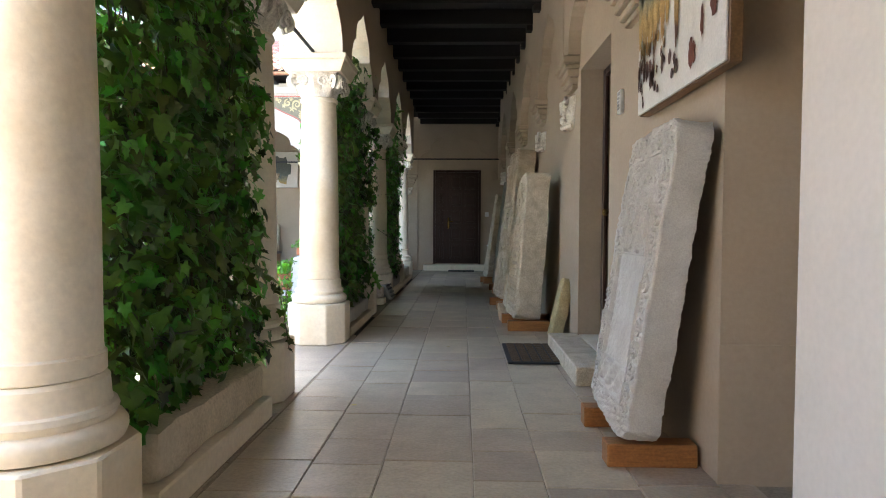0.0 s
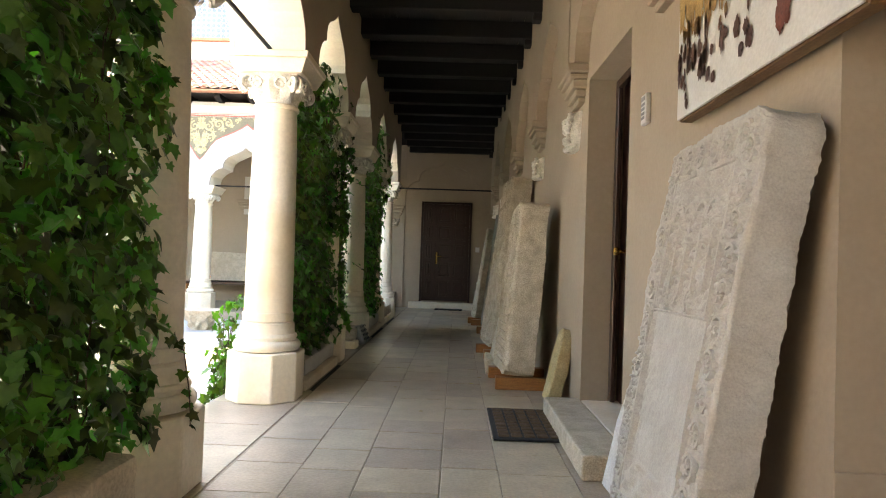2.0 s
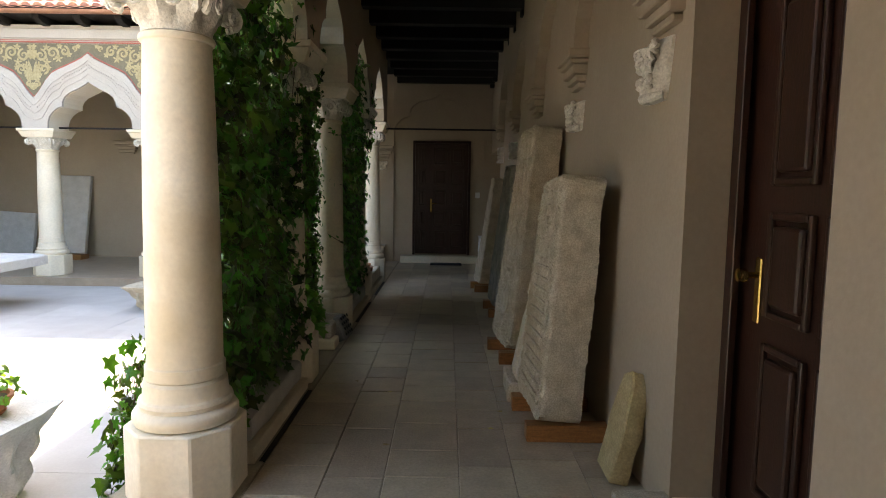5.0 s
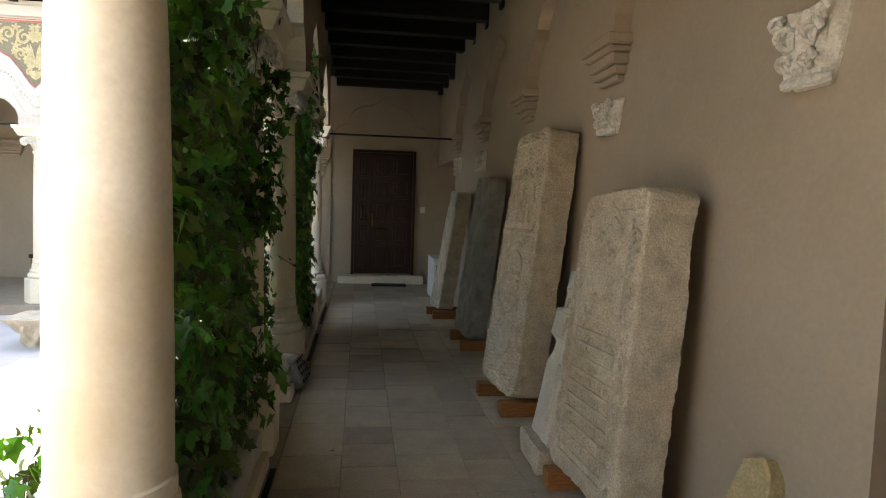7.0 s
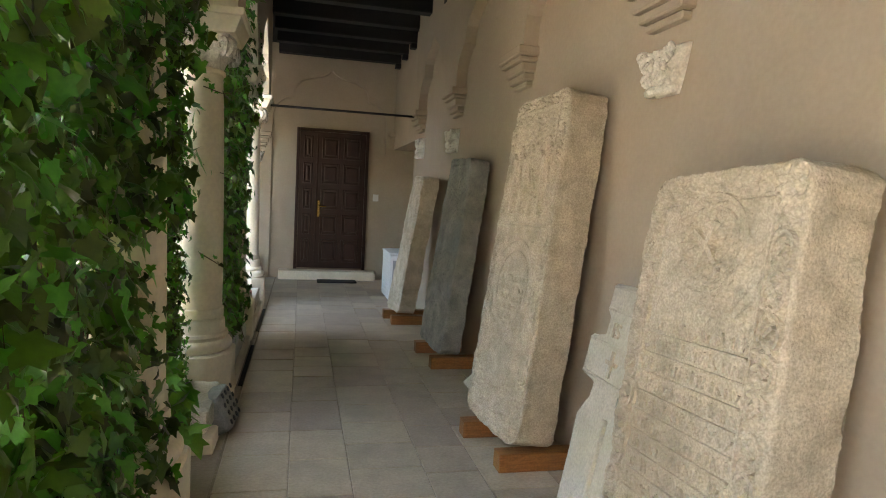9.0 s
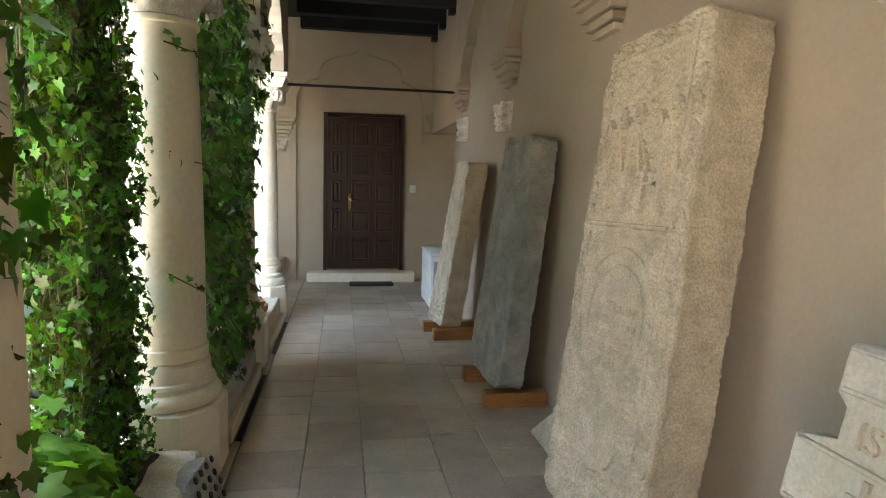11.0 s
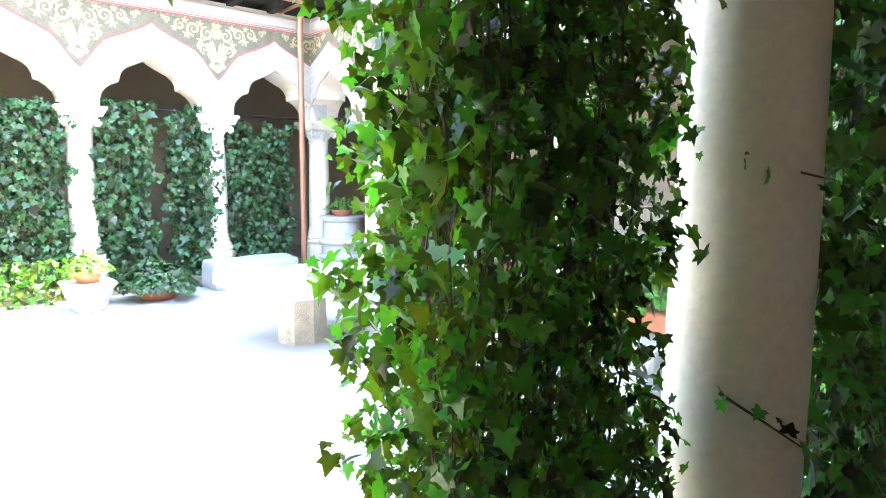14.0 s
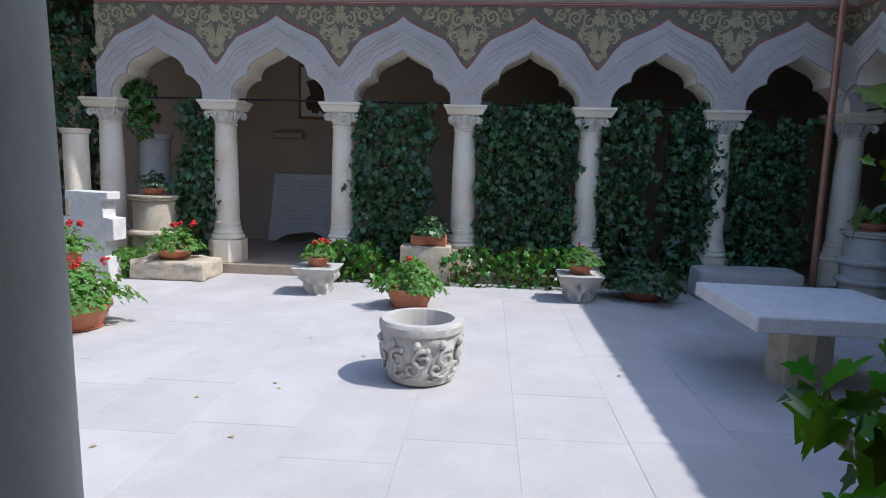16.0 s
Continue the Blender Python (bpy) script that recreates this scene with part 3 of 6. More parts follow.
# the taller building behind the north gallery
bld = thing("rear_building", "tall whitewashed building behind the tiled gallery roof", "building")
part("wall", boxed((-14, 15.5, -0.5), (2.2, 16.5, 7.55)), WHITE_WALL, bld)
part("roof", boxed((-14.2, 15.3, 7.56), (2.4, 16.7, 7.72), 0.02), ROOF_TILE, bld)
for x0 in (-6.3, -9.6, -3.0):
    w = part("window", boxed((x0, 15.47, 6.35), (x0 + 1.25, 15.497, 7.5)), GLASS_DARK, bld, "blue-grey window behind a round-linked iron grille")
    part("sill", boxed((x0 - 0.1, 15.40, 6.27), (x0 + 1.35, 15.497, 6.345), 0.01), TERRACOTTA, w, "reddish sill")
    bm = bmesh.new()
    for i in range(10):
        for j in range(9):
            cxx, czz = x0 + 0.0625 + i * 0.125, 6.41 + j * 0.125
            pts = [(cxx + 0.062 * math.cos(a), 15.455, czz + 0.062 * math.sin(a)) for a in [2 * math.pi * q / 10 for q in range(11)]]
            tube(pts, 0.006, 3, bm)
    part("grille", bm, WHITE_WALL, w, "pale round-linked grille")


# ---- columns ----
def column(m, scale, group, label):
    root = thing("column", label, "column", m @ Matrix.Diagonal((1, 1, scale, 1)), group)
    a, c = 0.25, 0.135
    pts = [(a, -a + c), (a, a - c), (a - c, a), (-a + c, a), (-a, a - c), (-a, -a + c), (-a + c, -a), (a - c, -a)]
    part("pedestal", prism(pts, 0.0, 0.345, bevel=0.008), LIMESTONE, root, "chamfered square pedestal")
    base = [(0.20, 0.346), (0.228, 0.352), (0.238, 0.375), (0.238, 0.395), (0.225, 0.415), (0.205, 0.422), (0.205, 0.432), (0.214, 0.445), (0.208, 0.462), (0.196, 0.468), (0.192, 0.48), (0.188, 0.54), (0.176, 0.553)]
    part("base", lathe(base, 48), LIMESTONE, root, "turned torus base", smooth=True)
    shaft = [(0.176, 0.555), (0.180, 0.56), (0.180, 0.615), (0.172, 0.622), (0.170, 0.65), (0.169, 1.0), (0.164, 1.4), (0.156, 1.8), (0.147, 2.06), (0.150, 2.075), (0.160, 2.08), (0.164, 2.092), (0.160, 2.105), (0.150, 2.11)]
    part("shaft", lathe(shaft, 48), LIMESTONE, root, "smooth tapered shaft with ochre stains", smooth=True)
    # carved bell of the capital: leaves and corner volutes
    bm = bmesh.new()
    n = 64
    rings = []
    for i in range(11):
        f = i / 10
        ring = []
        for k in range(n):
            t = 2 * math.pi * k / n
            square = 1 / max(abs(math.cos(t)), abs(math.sin(t)))
            r = 0.150 + 0.075 * f ** 1.5
            r *= 1 + f * f * 0.55 * (square - 1)
            r += 0.016 * math.sin(math.pi * f) * math.cos(8 * t) + 0.008 * math.sin(math.pi * f) * math.cos(24 * t) * f + 0.007 * math.sin(9 * f * math.pi) * math.cos(16 * t) * f
            ring.append(bm.verts.new((r * math.cos(t), r * math.sin(t), 2.112 + 0.19 * f)))
        rings.append(ring)
    for u, v in zip(rings, rings[1:]):
        for k in range(n):
            bm.faces.new((u[k], u[(k + 1) % n], v[(k + 1) % n], v[k]))
    bm.faces.new(rings[0])
    bm.faces.new(rings[-1])
    part("capital", bm, CARVED, root, "carved leafy capital", smooth=True)
    bm = bmesh.new()
    for q in range(4):
        ang = math.pi / 4 + q * math.pi / 2
        for sg in (-1, 1):
            pts = []
            for i in range(20):
                f = i / 19
                a2 = -math.pi / 2 + sg * 0 + f * 3.1 * math.pi
                rr = 0.052 * (1 - 0.8 * f)
                u = 0.255 + rr * math.cos(a2) - 0.01
                w = sg * 0.022
                pts.append((u * math.cos(ang) - w * math.sin(ang), u * math.sin(ang) + w * math.cos(ang), 2.235 + rr * math.sin(a2)))
            tube(pts, 0.017, 6, bm, 0.6)
        side = q * math.pi / 2
        for off in (-0.085, 0.085):
            pts = []
            for i in range(16):
                f = i / 15
                a2 = math.pi * 0.9 - f * 2.6 * math.pi if off < 0 else math.pi * 0.1 + f * 2.6 * math.pi
                rr = 0.05 * (1 - 0.75 * f)
                u, w = 0.222, off + rr * math.cos(a2)
                pts.append((u * math.cos(side) - w * math.sin(side), u * math.sin(side) + w * math.cos(side), 2.225 + rr * math.sin(a2)))
            tube(pts, 0.012, 5, bm, 0.6)
    part("volutes", bm, CARVED, root, "curled corner volutes", smooth=True)
    bm = bmesh.new()
    for i, (w0, w1, z0, z1) in enumerate(((0.235, 0.275, 2.303, 2.395), (0.285, 0.29, 2.397, 2.44))):
        lo = [bm.verts.new((sx * w0, sy * w0, z0)) for sx, sy in ((-1, -1), (1, -1), (1, 1), (-1, 1))]
        hi = [bm.verts.new((sx * w1, sy * w1, z1)) for sx, sy in ((-1, -1), (1, -1), (1, 1), (-1, 1))]
        bm.faces.new(lo)
        bm.faces.new(hi)
        for q in range(4):
            bm.faces.new((lo[q], lo[(q + 1) % 4], hi[(q + 1) % 4], hi[q]))
    bmesh.ops.bevel(bm, geom=list(bm.edges), offset=0.004, segments=1, affect="EDGES")
    part("abacus", bm, LIMESTONE, root, "flared square abacus block")
    return root


first = column(Matrix.Translation((AX, COLS[1], 0)), 1.0, "columns of the walk", "pale limestone column with a leafy carved capital")
for y in COLS[2:]:
    o = copy_thing(first, Matrix.Translation((AX, y, 0)))
K = SPR_FAR / CAP
far = [(AX - NS * k, NY) for k in range(1, 6)] + [(WX, NY - WS * k) for k in range(1, 7)]
proto = column(Matrix.Translation((*far[0], 0)), K, "columns across the courtyard", "slender pale stone column with carved capital across the courtyard")
for x, y in far[1:]:
    copy_thing(proto, Matrix.Translation((x, y, 0)))

# iron ties
for nm, a, b in [("tie_rod", (AX + 0.25, NY, 2.365), (wx(NY) - 0.1, NY, 2.365))] + [("tie_rod", (AX, COLS[k] + 0.2, 2.47), (AX, COLS[k + 1] - 0.2, 2.47)) for k in range(1, 7)] + \
        [("tie_rod", (AX - NS * k - 0.2, NY, SPR_FAR + 0.03), (AX - NS * (k + 1) + 0.2, NY, SPR_FAR + 0.03)) for k in range(5)] + [("tie_rod", (WX, NY - WS * k - 0.2, SPR_FAR + 0.03), (WX, NY - WS * (k + 1) + 0.2, SPR_FAR + 0.03)) for k in range(6)]:
    tagged(part(nm, tube([a, b], 0.014, 8), IRON), "thin black iron tie rod between the arch springings", "tie rod", "iron tie rods")

# ---- doors ----
def panelled_door(name, m, width, height, columns, rows, label, category="door"):
    """A panelled leaf in the x-z plane, facing -y of m."""
    root = thing(name, label, category, m)
    part("leaf", boxed((0, 0.0, 0), (width, 0.05, height), 0.004), DOOR_WOOD, root)
    for x0, x1 in columns:
        for z0, z1 in rows:
            bmp = bmesh.new()
            for lo, hi in (((x0, z0), (x0 + 0.028, z1)), ((x1 - 0.028, z0), (x1, z1)), ((x0 + 0.029, z0), (x1 - 0.029, z0 + 0.028)), ((x0 + 0.029, z1 - 0.028), (x1 - 0.029, z1))):
                box(bmp, (lo[0], -0.024, lo[1]), (hi[0], -0.001, hi[1]), 0.008, 2)
            p = part("panel", bmp, DOOR_WOOD, root)
            part("panel_field", boxed((x0 + 0.046, -0.030, z0 + 0.046), (x1 - 0.046, -0.001, z1 - 0.046), 0.016, 2), DOOR_WOOD, p)
    return root


def handle(root, x, z, sign):
    plate = part("handle_plate", boxed((x - 0.022, -0.012, z - 0.13), (x + 0.022, -0.001, z + 0.13), 0.005), BRASS, root, "brass handle plate")
    part("lever", tube([(x, -0.012, z + 0.04), (x, -0.06, z + 0.04), (x + sign * 0.03, -0.068, z + 0.04), (x + sign * 0.12, -0.066, z + 0.038)], 0.010, 8), BRASS, plate, "brass lever handle", smooth=True)


# end door: a wide and a narrow leaf in one frame
DX0, DX1, DZ0, DZ1 = -0.25, 0.875, 0.15, 2.37
cols = [(0.06, 0.20), (0.34, 0.62), (0.68, 0.96)]
rows = [(0.10, 0.46), (0.54, 0.86), (0.94, 1.26), (1.34, 1.66), (1.74, 2.08)]
end_door = panelled_door("end_door", Matrix.Translation((DX0 + 0.05, END - 0.055, DZ0 + 0.02)), DX1 - DX0 - 0.1, 2.15, cols, rows, "closed dark walnut double door with carved panels and brass handle")
part("leaf_joint", boxed((0.262, -0.014, 0), (0.285, -0.001, 2.15), 0.003), DOOR_WOOD, end_door)
handle(end_door, 0.312, 0.95, 1)
bm = bmesh.new()
box(bm, (DX0, END - 0.075, DZ0), (DX0 + 0.048, END - 0.002, DZ1), 0.004)
box(bm, (DX1 - 0.048, END - 0.075, DZ0), (DX1, END - 0.002, DZ1), 0.004)
box(bm, (DX0 + 0.05, END - 0.075, DZ1 - 0.048), (DX1 - 0.05, END - 0.002, DZ1), 0.004)
structure("door_frame_end", bm, DOOR_WOOD, "dark walnut frame of the end door", "door frame")
tagged(part("door_step", rough(boxed((-0.47, 14.04, 0.0), (1.04, END - 0.004, 0.14), 0.012, 2), 0.003, 4), LIMESTONE), "long pale stone step in front of the end door", "step")
tagged(part("door_mat", boxed((0.12, 13.72, 0.002), (0.72, 14.0, 0.022), 0.006), RUBBER), "black rubber mat before the end door", "doormat")
sw = thing("light_switch", "white plastic light switch on the end wall", "switch", Matrix.Translation((1.02, END - 0.003, 1.33)))
part("plate", boxed((-0.045, -0.012, -0.055), (0.045, 0, 0.055), 0.004), PLASTIC, sw)
part("rocker", boxed((-0.028, -0.02, -0.036), (0.028, -0.0125, 0.036), 0.004), PLASTIC, sw)

# side door at the back of its recess
SX = wx(4.3) + 0.235
side = panelled_door("side_door", Matrix.Translation((SX, 4.72, 0.13)) @ Matrix.Rotation(radians(-90), 4, "Z"), 1.02, 2.2, [(0.27, 0.56), (0.63, 0.92)], [(0.15, 0.75), (0.85, 1.25), (1.35, 2.05)], "closed dark walnut side door in a plaster recess")
part("handle_plate", boxed((0.178, -0.012, 0.81), (0.222, -0.001, 1.07), 0.005), BRASS, side, "brass handle plate")
part("lock_knob", lathe([(0.012, 0.0), (0.012, 0.035), (0.026, 0.045), (0.030, 0.06), (0.026, 0.075), (0.01, 0.08)], 16), BRASS, side, "brass knob", m=Matrix.Translation((0.20, -0.013, 1.0)) @ Matrix.Rotation(radians(90), 4, "X"), smooth=True)
bm = bmesh.new()
for y0, y1, z0, z1 in ((NICHE[1] - 0.07, NICHE[1] - 0.002, 0.13, 2.29), (NICHE[0] + 0.002, NICHE[0] + 0.07, 0.13, 2.29), (NICHE[0] + 0.07, NICHE[1] - 0.07, 2.23, 2.29)):
    box(bm, (SX - 0.06, y0, z0), (SX - 0.028, y1, z1), 0.004)
structure("door_frame_side", bm, DOOR_WOOD, "dark walnut frame of the side door", "door frame")
structure("wall_behind_side_door", boxed((SX + 0.06, 3.5, -0.3), (SX + 0.3, 5.2, 2.8)), PLASTER, "plain wall closing the recess", "wall")
tagged(part("door_step", boxed((1.18, 3.46, 0.0), (wx(4.3) - 0.004, 4.76, 0.125), 0.012, 2), SLAB_WARM), "worn pale stone step in front of the side door", "step")
tagged(part("threshold", boxed((wx(4.3), NICHE[0] + 0.003, 0.0), (SX + 0.055, NICHE[1] - 0.003, 0.124), 0.004), LIMESTONE), "stone threshold inside the door recess", "threshold")

# grid mat
mat_root = thing("grid_mat", "black rubber grid mat with brown coir strips on the floor", "doormat", Matrix.Translation((0.80, 4.08, 0)))
part("rim", boxed((0.0, 0.0, 0.003), (0.43, 0.76, 0.016), 0.005), RUBBER, mat_root)
me = None
for i in range(5):
    for j in range(9):
        mm = Matrix.Translation((0.03 + i * 0.076, 0.03 + j * 0.079, 0))
        if me is None:
            me = part("coir_strip", boxed((0, 0, 0.0165), (0.066, 0.06, 0.026), 0.006), COIR, mat_root, "brown coir strip", m=mm).data
        else:
            share("coir_strip", me, mat_root, mm)

# entry keypad
kp = thing("entry_keypad", "white plastic entry keypad on the wall beside the recess", "keypad", Matrix.Translation((wx(3.45), 3.44, 1.78)) @ Matrix.Scale(0.72, 4))
part("body", boxed((-0.035, -0.055, -0.10), (-0.001, 0.055, 0.10), 0.008, 2), PLASTIC, kp)
for r in range(4):
    for c in range(3):
        part("key", boxed((-0.041, -0.035 + c * 0.025, -0.07 + r * 0.03), (-0.036, -0.017 + c * 0.025, -0.05 + r * 0.03), 0.002), GREY_PLASTIC, kp)
part("screen", boxed((-0.039, -0.037, 0.055), (-0.036, 0.037, 0.082)), GREY_PLASTIC, kp)


# ---- painting: fragments of a fresco on a white ground ----
def fresco_paint(name, stops, z0, z1):
    """Flaking paint whose colour runs with height, broken by noise."""
    m = material(name, stops[0][1], None, 0.8, 14, 120, 0.25, mix=0.9)
    n, ln = m.node_tree.nodes, m.node_tree.links
    geo = [k for k in n if k.type == "NEW_GEOMETRY"][0]
    hsv = [k for k in n if k.type == "HUE_SAT"][0]
    xyz = n.new("ShaderNodeSeparateXYZ")
    ln.new(geo.outputs["Position"], xyz.inputs[0])
    nz = n.new("ShaderNodeTexNoise")
    nz.inputs["Scale"].default_value = 16
    nz.inputs["Detail"].default_value = 8
    ln.new(geo.outputs["Position"], nz.inputs["Vector"])
    add = n.new("ShaderNodeMath")
    add.operation = "MULTIPLY_ADD"
    add.inputs[1].default_value = 0.22
    ln.new(nz.outputs[0], add.inputs[0])
    ln.new(xyz.outputs["Z"], add.inputs[2])
    mr = n.new("ShaderNodeMapRange")
    mr.inputs["From Min"].default_value, mr.inputs["From Max"].default_value = z0 + 0.11, z1 + 0.11
    ln.new(add.outputs[0], mr.inputs["Value"])
    ramp = n.new("ShaderNodeValToRGB")
    e = ramp.color_ramp.elements
    e[0].position, e[0].color = stops[0][0], (*stops[0][1], 1)
    e[1].position, e[1].color = stops[-1][0], (*stops[-1][1], 1)
    for pos, col in stops[1:-1]:
        e.new(pos).color = (*col, 1)
    ln.new(mr.outputs[0], ramp.inputs[0])
    ln.new(ramp.outputs[0], hsv.inputs["Color"])
    return m


FRESCO = fresco_paint("fresco_ochre", [(0.0, (0.075, 0.035, 0.028)), (0.22, (0.11, 0.05, 0.03)), (0.30, (0.34, 0.20, 0.075)), (0.52, (0.50, 0.34, 0.13)), (0.66, (0.30, 0.27, 0.16)), (0.8, (0.14, 0.16, 0.15)), (1.0, (0.10, 0.11, 0.10))], 1.70, 2.35)
FRESCO_RED = fresco_paint("fresco_red_brown", [(0.0, (0.18, 0.05, 0.03)), (0.4, (0.09, 0.035, 0.028)), (0.7, (0.24, 0.09, 0.04)), (1.0, (0.10, 0.06, 0.04))], 1.6, 2.3)
pic = thing("painting", "large white canvas with fragments of an ochre and brown fresco", "painting")
px0 = wx(2.3) - 0.075
part("frame", boxed((px0, 1.78, 1.585), (px0 + 0.05, 2.87, 2.75), 0.004), FRAME_WOOD, pic, "brown wooden strainer edge")
part("canvas", boxed((px0 - 0.012, 1.785, 1.59), (px0 - 0.001, 2.865, 2.745), 0.003), CANVAS, pic)


def blot(cy, cz, ry, rz, seed, spike=0.35, n=40):
    """A patch with a torn outline, lying on the canvas."""
    bm = bmesh.new()
    vs = []
    for i in range(n):
        a = 2 * math.pi * i / n
        k = 1 + spike * noise.noise(Vector((math.cos(a) * 2.2 + seed, math.sin(a) * 2.2, seed * 0.7))) + 0.6 * spike * noise.noise(Vector((math.cos(a) * 6 + seed, math.sin(a) * 6, 3.0)))
        vs.append(bm.verts.new((px0 - 0.0165, cy + ry * k * math.cos(a), cz + rz * k * math.sin(a))))
    f = bm.faces.new(vs)
    bmesh.ops.triangulate(bm, faces=[f])
    return bm


rng = random.Random(4)
# the broad ochre mass, hanging in torn strands
for cy, top, low, ry in ((2.82, 2.70, 1.93, 0.035), (2.75, 2.72, 1.86, 0.05), (2.66, 2.72, 1.88, 0.055), (2.57, 2.72, 1.84, 0.055), (2.48, 2.70, 1.86, 0.05), (2.40, 2.66, 1.92, 0.035), (2.28, 2.60, 1.80, 0.032), (2.33, 2.68, 2.05, 0.03)):
    part("paint_patch", blot(cy, (top + low) / 2, ry * 1.15, (top - low) / 2, rng.uniform(0, 50), 0.28, 90), FRESCO, pic, "torn strand of ochre and brown paint")
for i in range(46):
    cy = rng.uniform(2.42, 2.84)
    cz = rng.uniform(1.72, 1.92)
    r = rng.uniform(0.008, 0.022)
    part("paint_fleck", blot(cy, cz, r, r * rng.uniform(1.2, 2.6), rng.uniform(0, 50), 0.5, 18), FRESCO, pic)
for cy, cz, r in ((2.77, 1.66, 0.010), (2.76, 1.63, 0.014), (2.78, 1.70, 0.012), (2.57, 1.68, 0.016), (2.53, 1.66, 0.014), (2.60, 1.70, 0.012), (2.28, 1.70, 0.022), (2.33, 1.68, 0.016), (2.30, 1.74, 0.018), (2.36, 1.76, 0.02)):
    part("paint_fleck", blot(cy, cz, r, r * 1.5, rng.uniform(0, 50), 0.5, 18), FRESCO, pic)
# the smaller red-brown group
for cy, cz, ry, rz in ((2.09, 1.70, 0.035, 0.06), (1.86, 2.02, 0.075, 0.15), (1.95, 2.08, 0.05, 0.16), (1.99, 1.80, 0.016, 0.06), (1.88, 1.84, 0.03, 0.06), (2.04, 2.30, 0.10, 0.20), (1.88, 2.36, 0.06, 0.16)):
    part("paint_patch", blot(cy, cz, ry, rz, rng.uniform(0, 50), 0.5, 60), FRESCO_RED, pic, "torn patch of red-brown paint")


# ---- carved slabs leaning on the wall ----
def carve(style, u, v, w, h, seed):
    """Depth of the carving at u (from the near edge) and v (from the foot), in metres."""
    x, z = u * w, v * h
    edge = min(x, w - x, z, h - z)
    d = 0.0
    worn = 0.6 + 0.6 * noise.noise(Vector((x * 2.3 + seed, z * 2.3, seed)))
    leaf = math.sin(x * 118 + 2.4 * math.sin(z * 57 + seed)) * math.sin(z * 109 + 2.2 * math.sin(x * 71))
    leaf = max(-1.0, min(1.0, 2.2 * leaf))
    fine = 2.0 * noise.noise(Vector((x * 45, z * 45, seed)))
    if edge < 0.015:
        return 0.0
    if style == "tomb":
        if edge < 0.12:
            d = 0.006 * leaf + 0.003 * fine
        elif 0.12 <= edge < 0.135:
            d = 0.005
        elif z > h * 0.60 and z < h * 0.88:
            row = (x * 7.5) % 1.0
            d = 0.010 * (1 if (row - 0.5) ** 2 + ((z - h * 0.78) * 7.5) ** 2 < 0.14 else 0) + 0.006 * leaf + 0.004 * fine
        elif z >= h * 0.88:
            d = 0.007 * leaf
        elif z < h * 0.2:
            d = 0.006 * math.sin((x + z) * 45) * (1 if abs(x - w / 2) < w * 0.3 else 0) + 0.003 * fine
        else:
            d = -0.005 + 0.0015 * fine
        if abs(z - h * 0.585) < 0.008:
            d = -0.008
    elif style == "script":
        if edge < 0.09 and z > 0.1:
            d = 0.006 * leaf + 0.002 * fine
        elif z > h * 0.68:
            r = math.hypot(x - w * 0.5, (z - h * 0.84) * 1.0)
            d = (0.008 if abs(r - 0.16) < 0.018 else 0) + 0.006 * leaf * (r < 0.14) + 0.003 * fine
        else:
            d = 0.0015 * fine
    elif style == "figures":
        if edge < 0.07:
            d = 0.006 * leaf + 0.002 * fine
        elif edge < 0.085:
            d = 0.006
        elif z > h * 0.62:
            d = 0.003 * leaf * (fine > 0.1) + 0.002 * fine
        elif z > h * 0.3:
            r = math.hypot((x - w / 2) / (w * 0.33), (z - h * 0.46) / (h * 0.15))
            d = (0.008 if 0.92 < r < 1.06 else 0) + (0.005 * leaf if r > 1.06 else 0.002 * fine)
        else:
            r = math.hypot(x - w / 2, z - h * 0.2)
            d = (0.008 if 0.10 < r < 0.13 else 0) + (0.006 * leaf if r > 0.13 else 0)
        if abs(z - h * 0.61) < 0.01:
            d = 0.008
    else:
        d = 0.004 * fine + 0.002 * leaf * (edge < 0.06)
        if 0.06 < edge < 0.075:
            d = 0.006
    return d * worn * 2.3


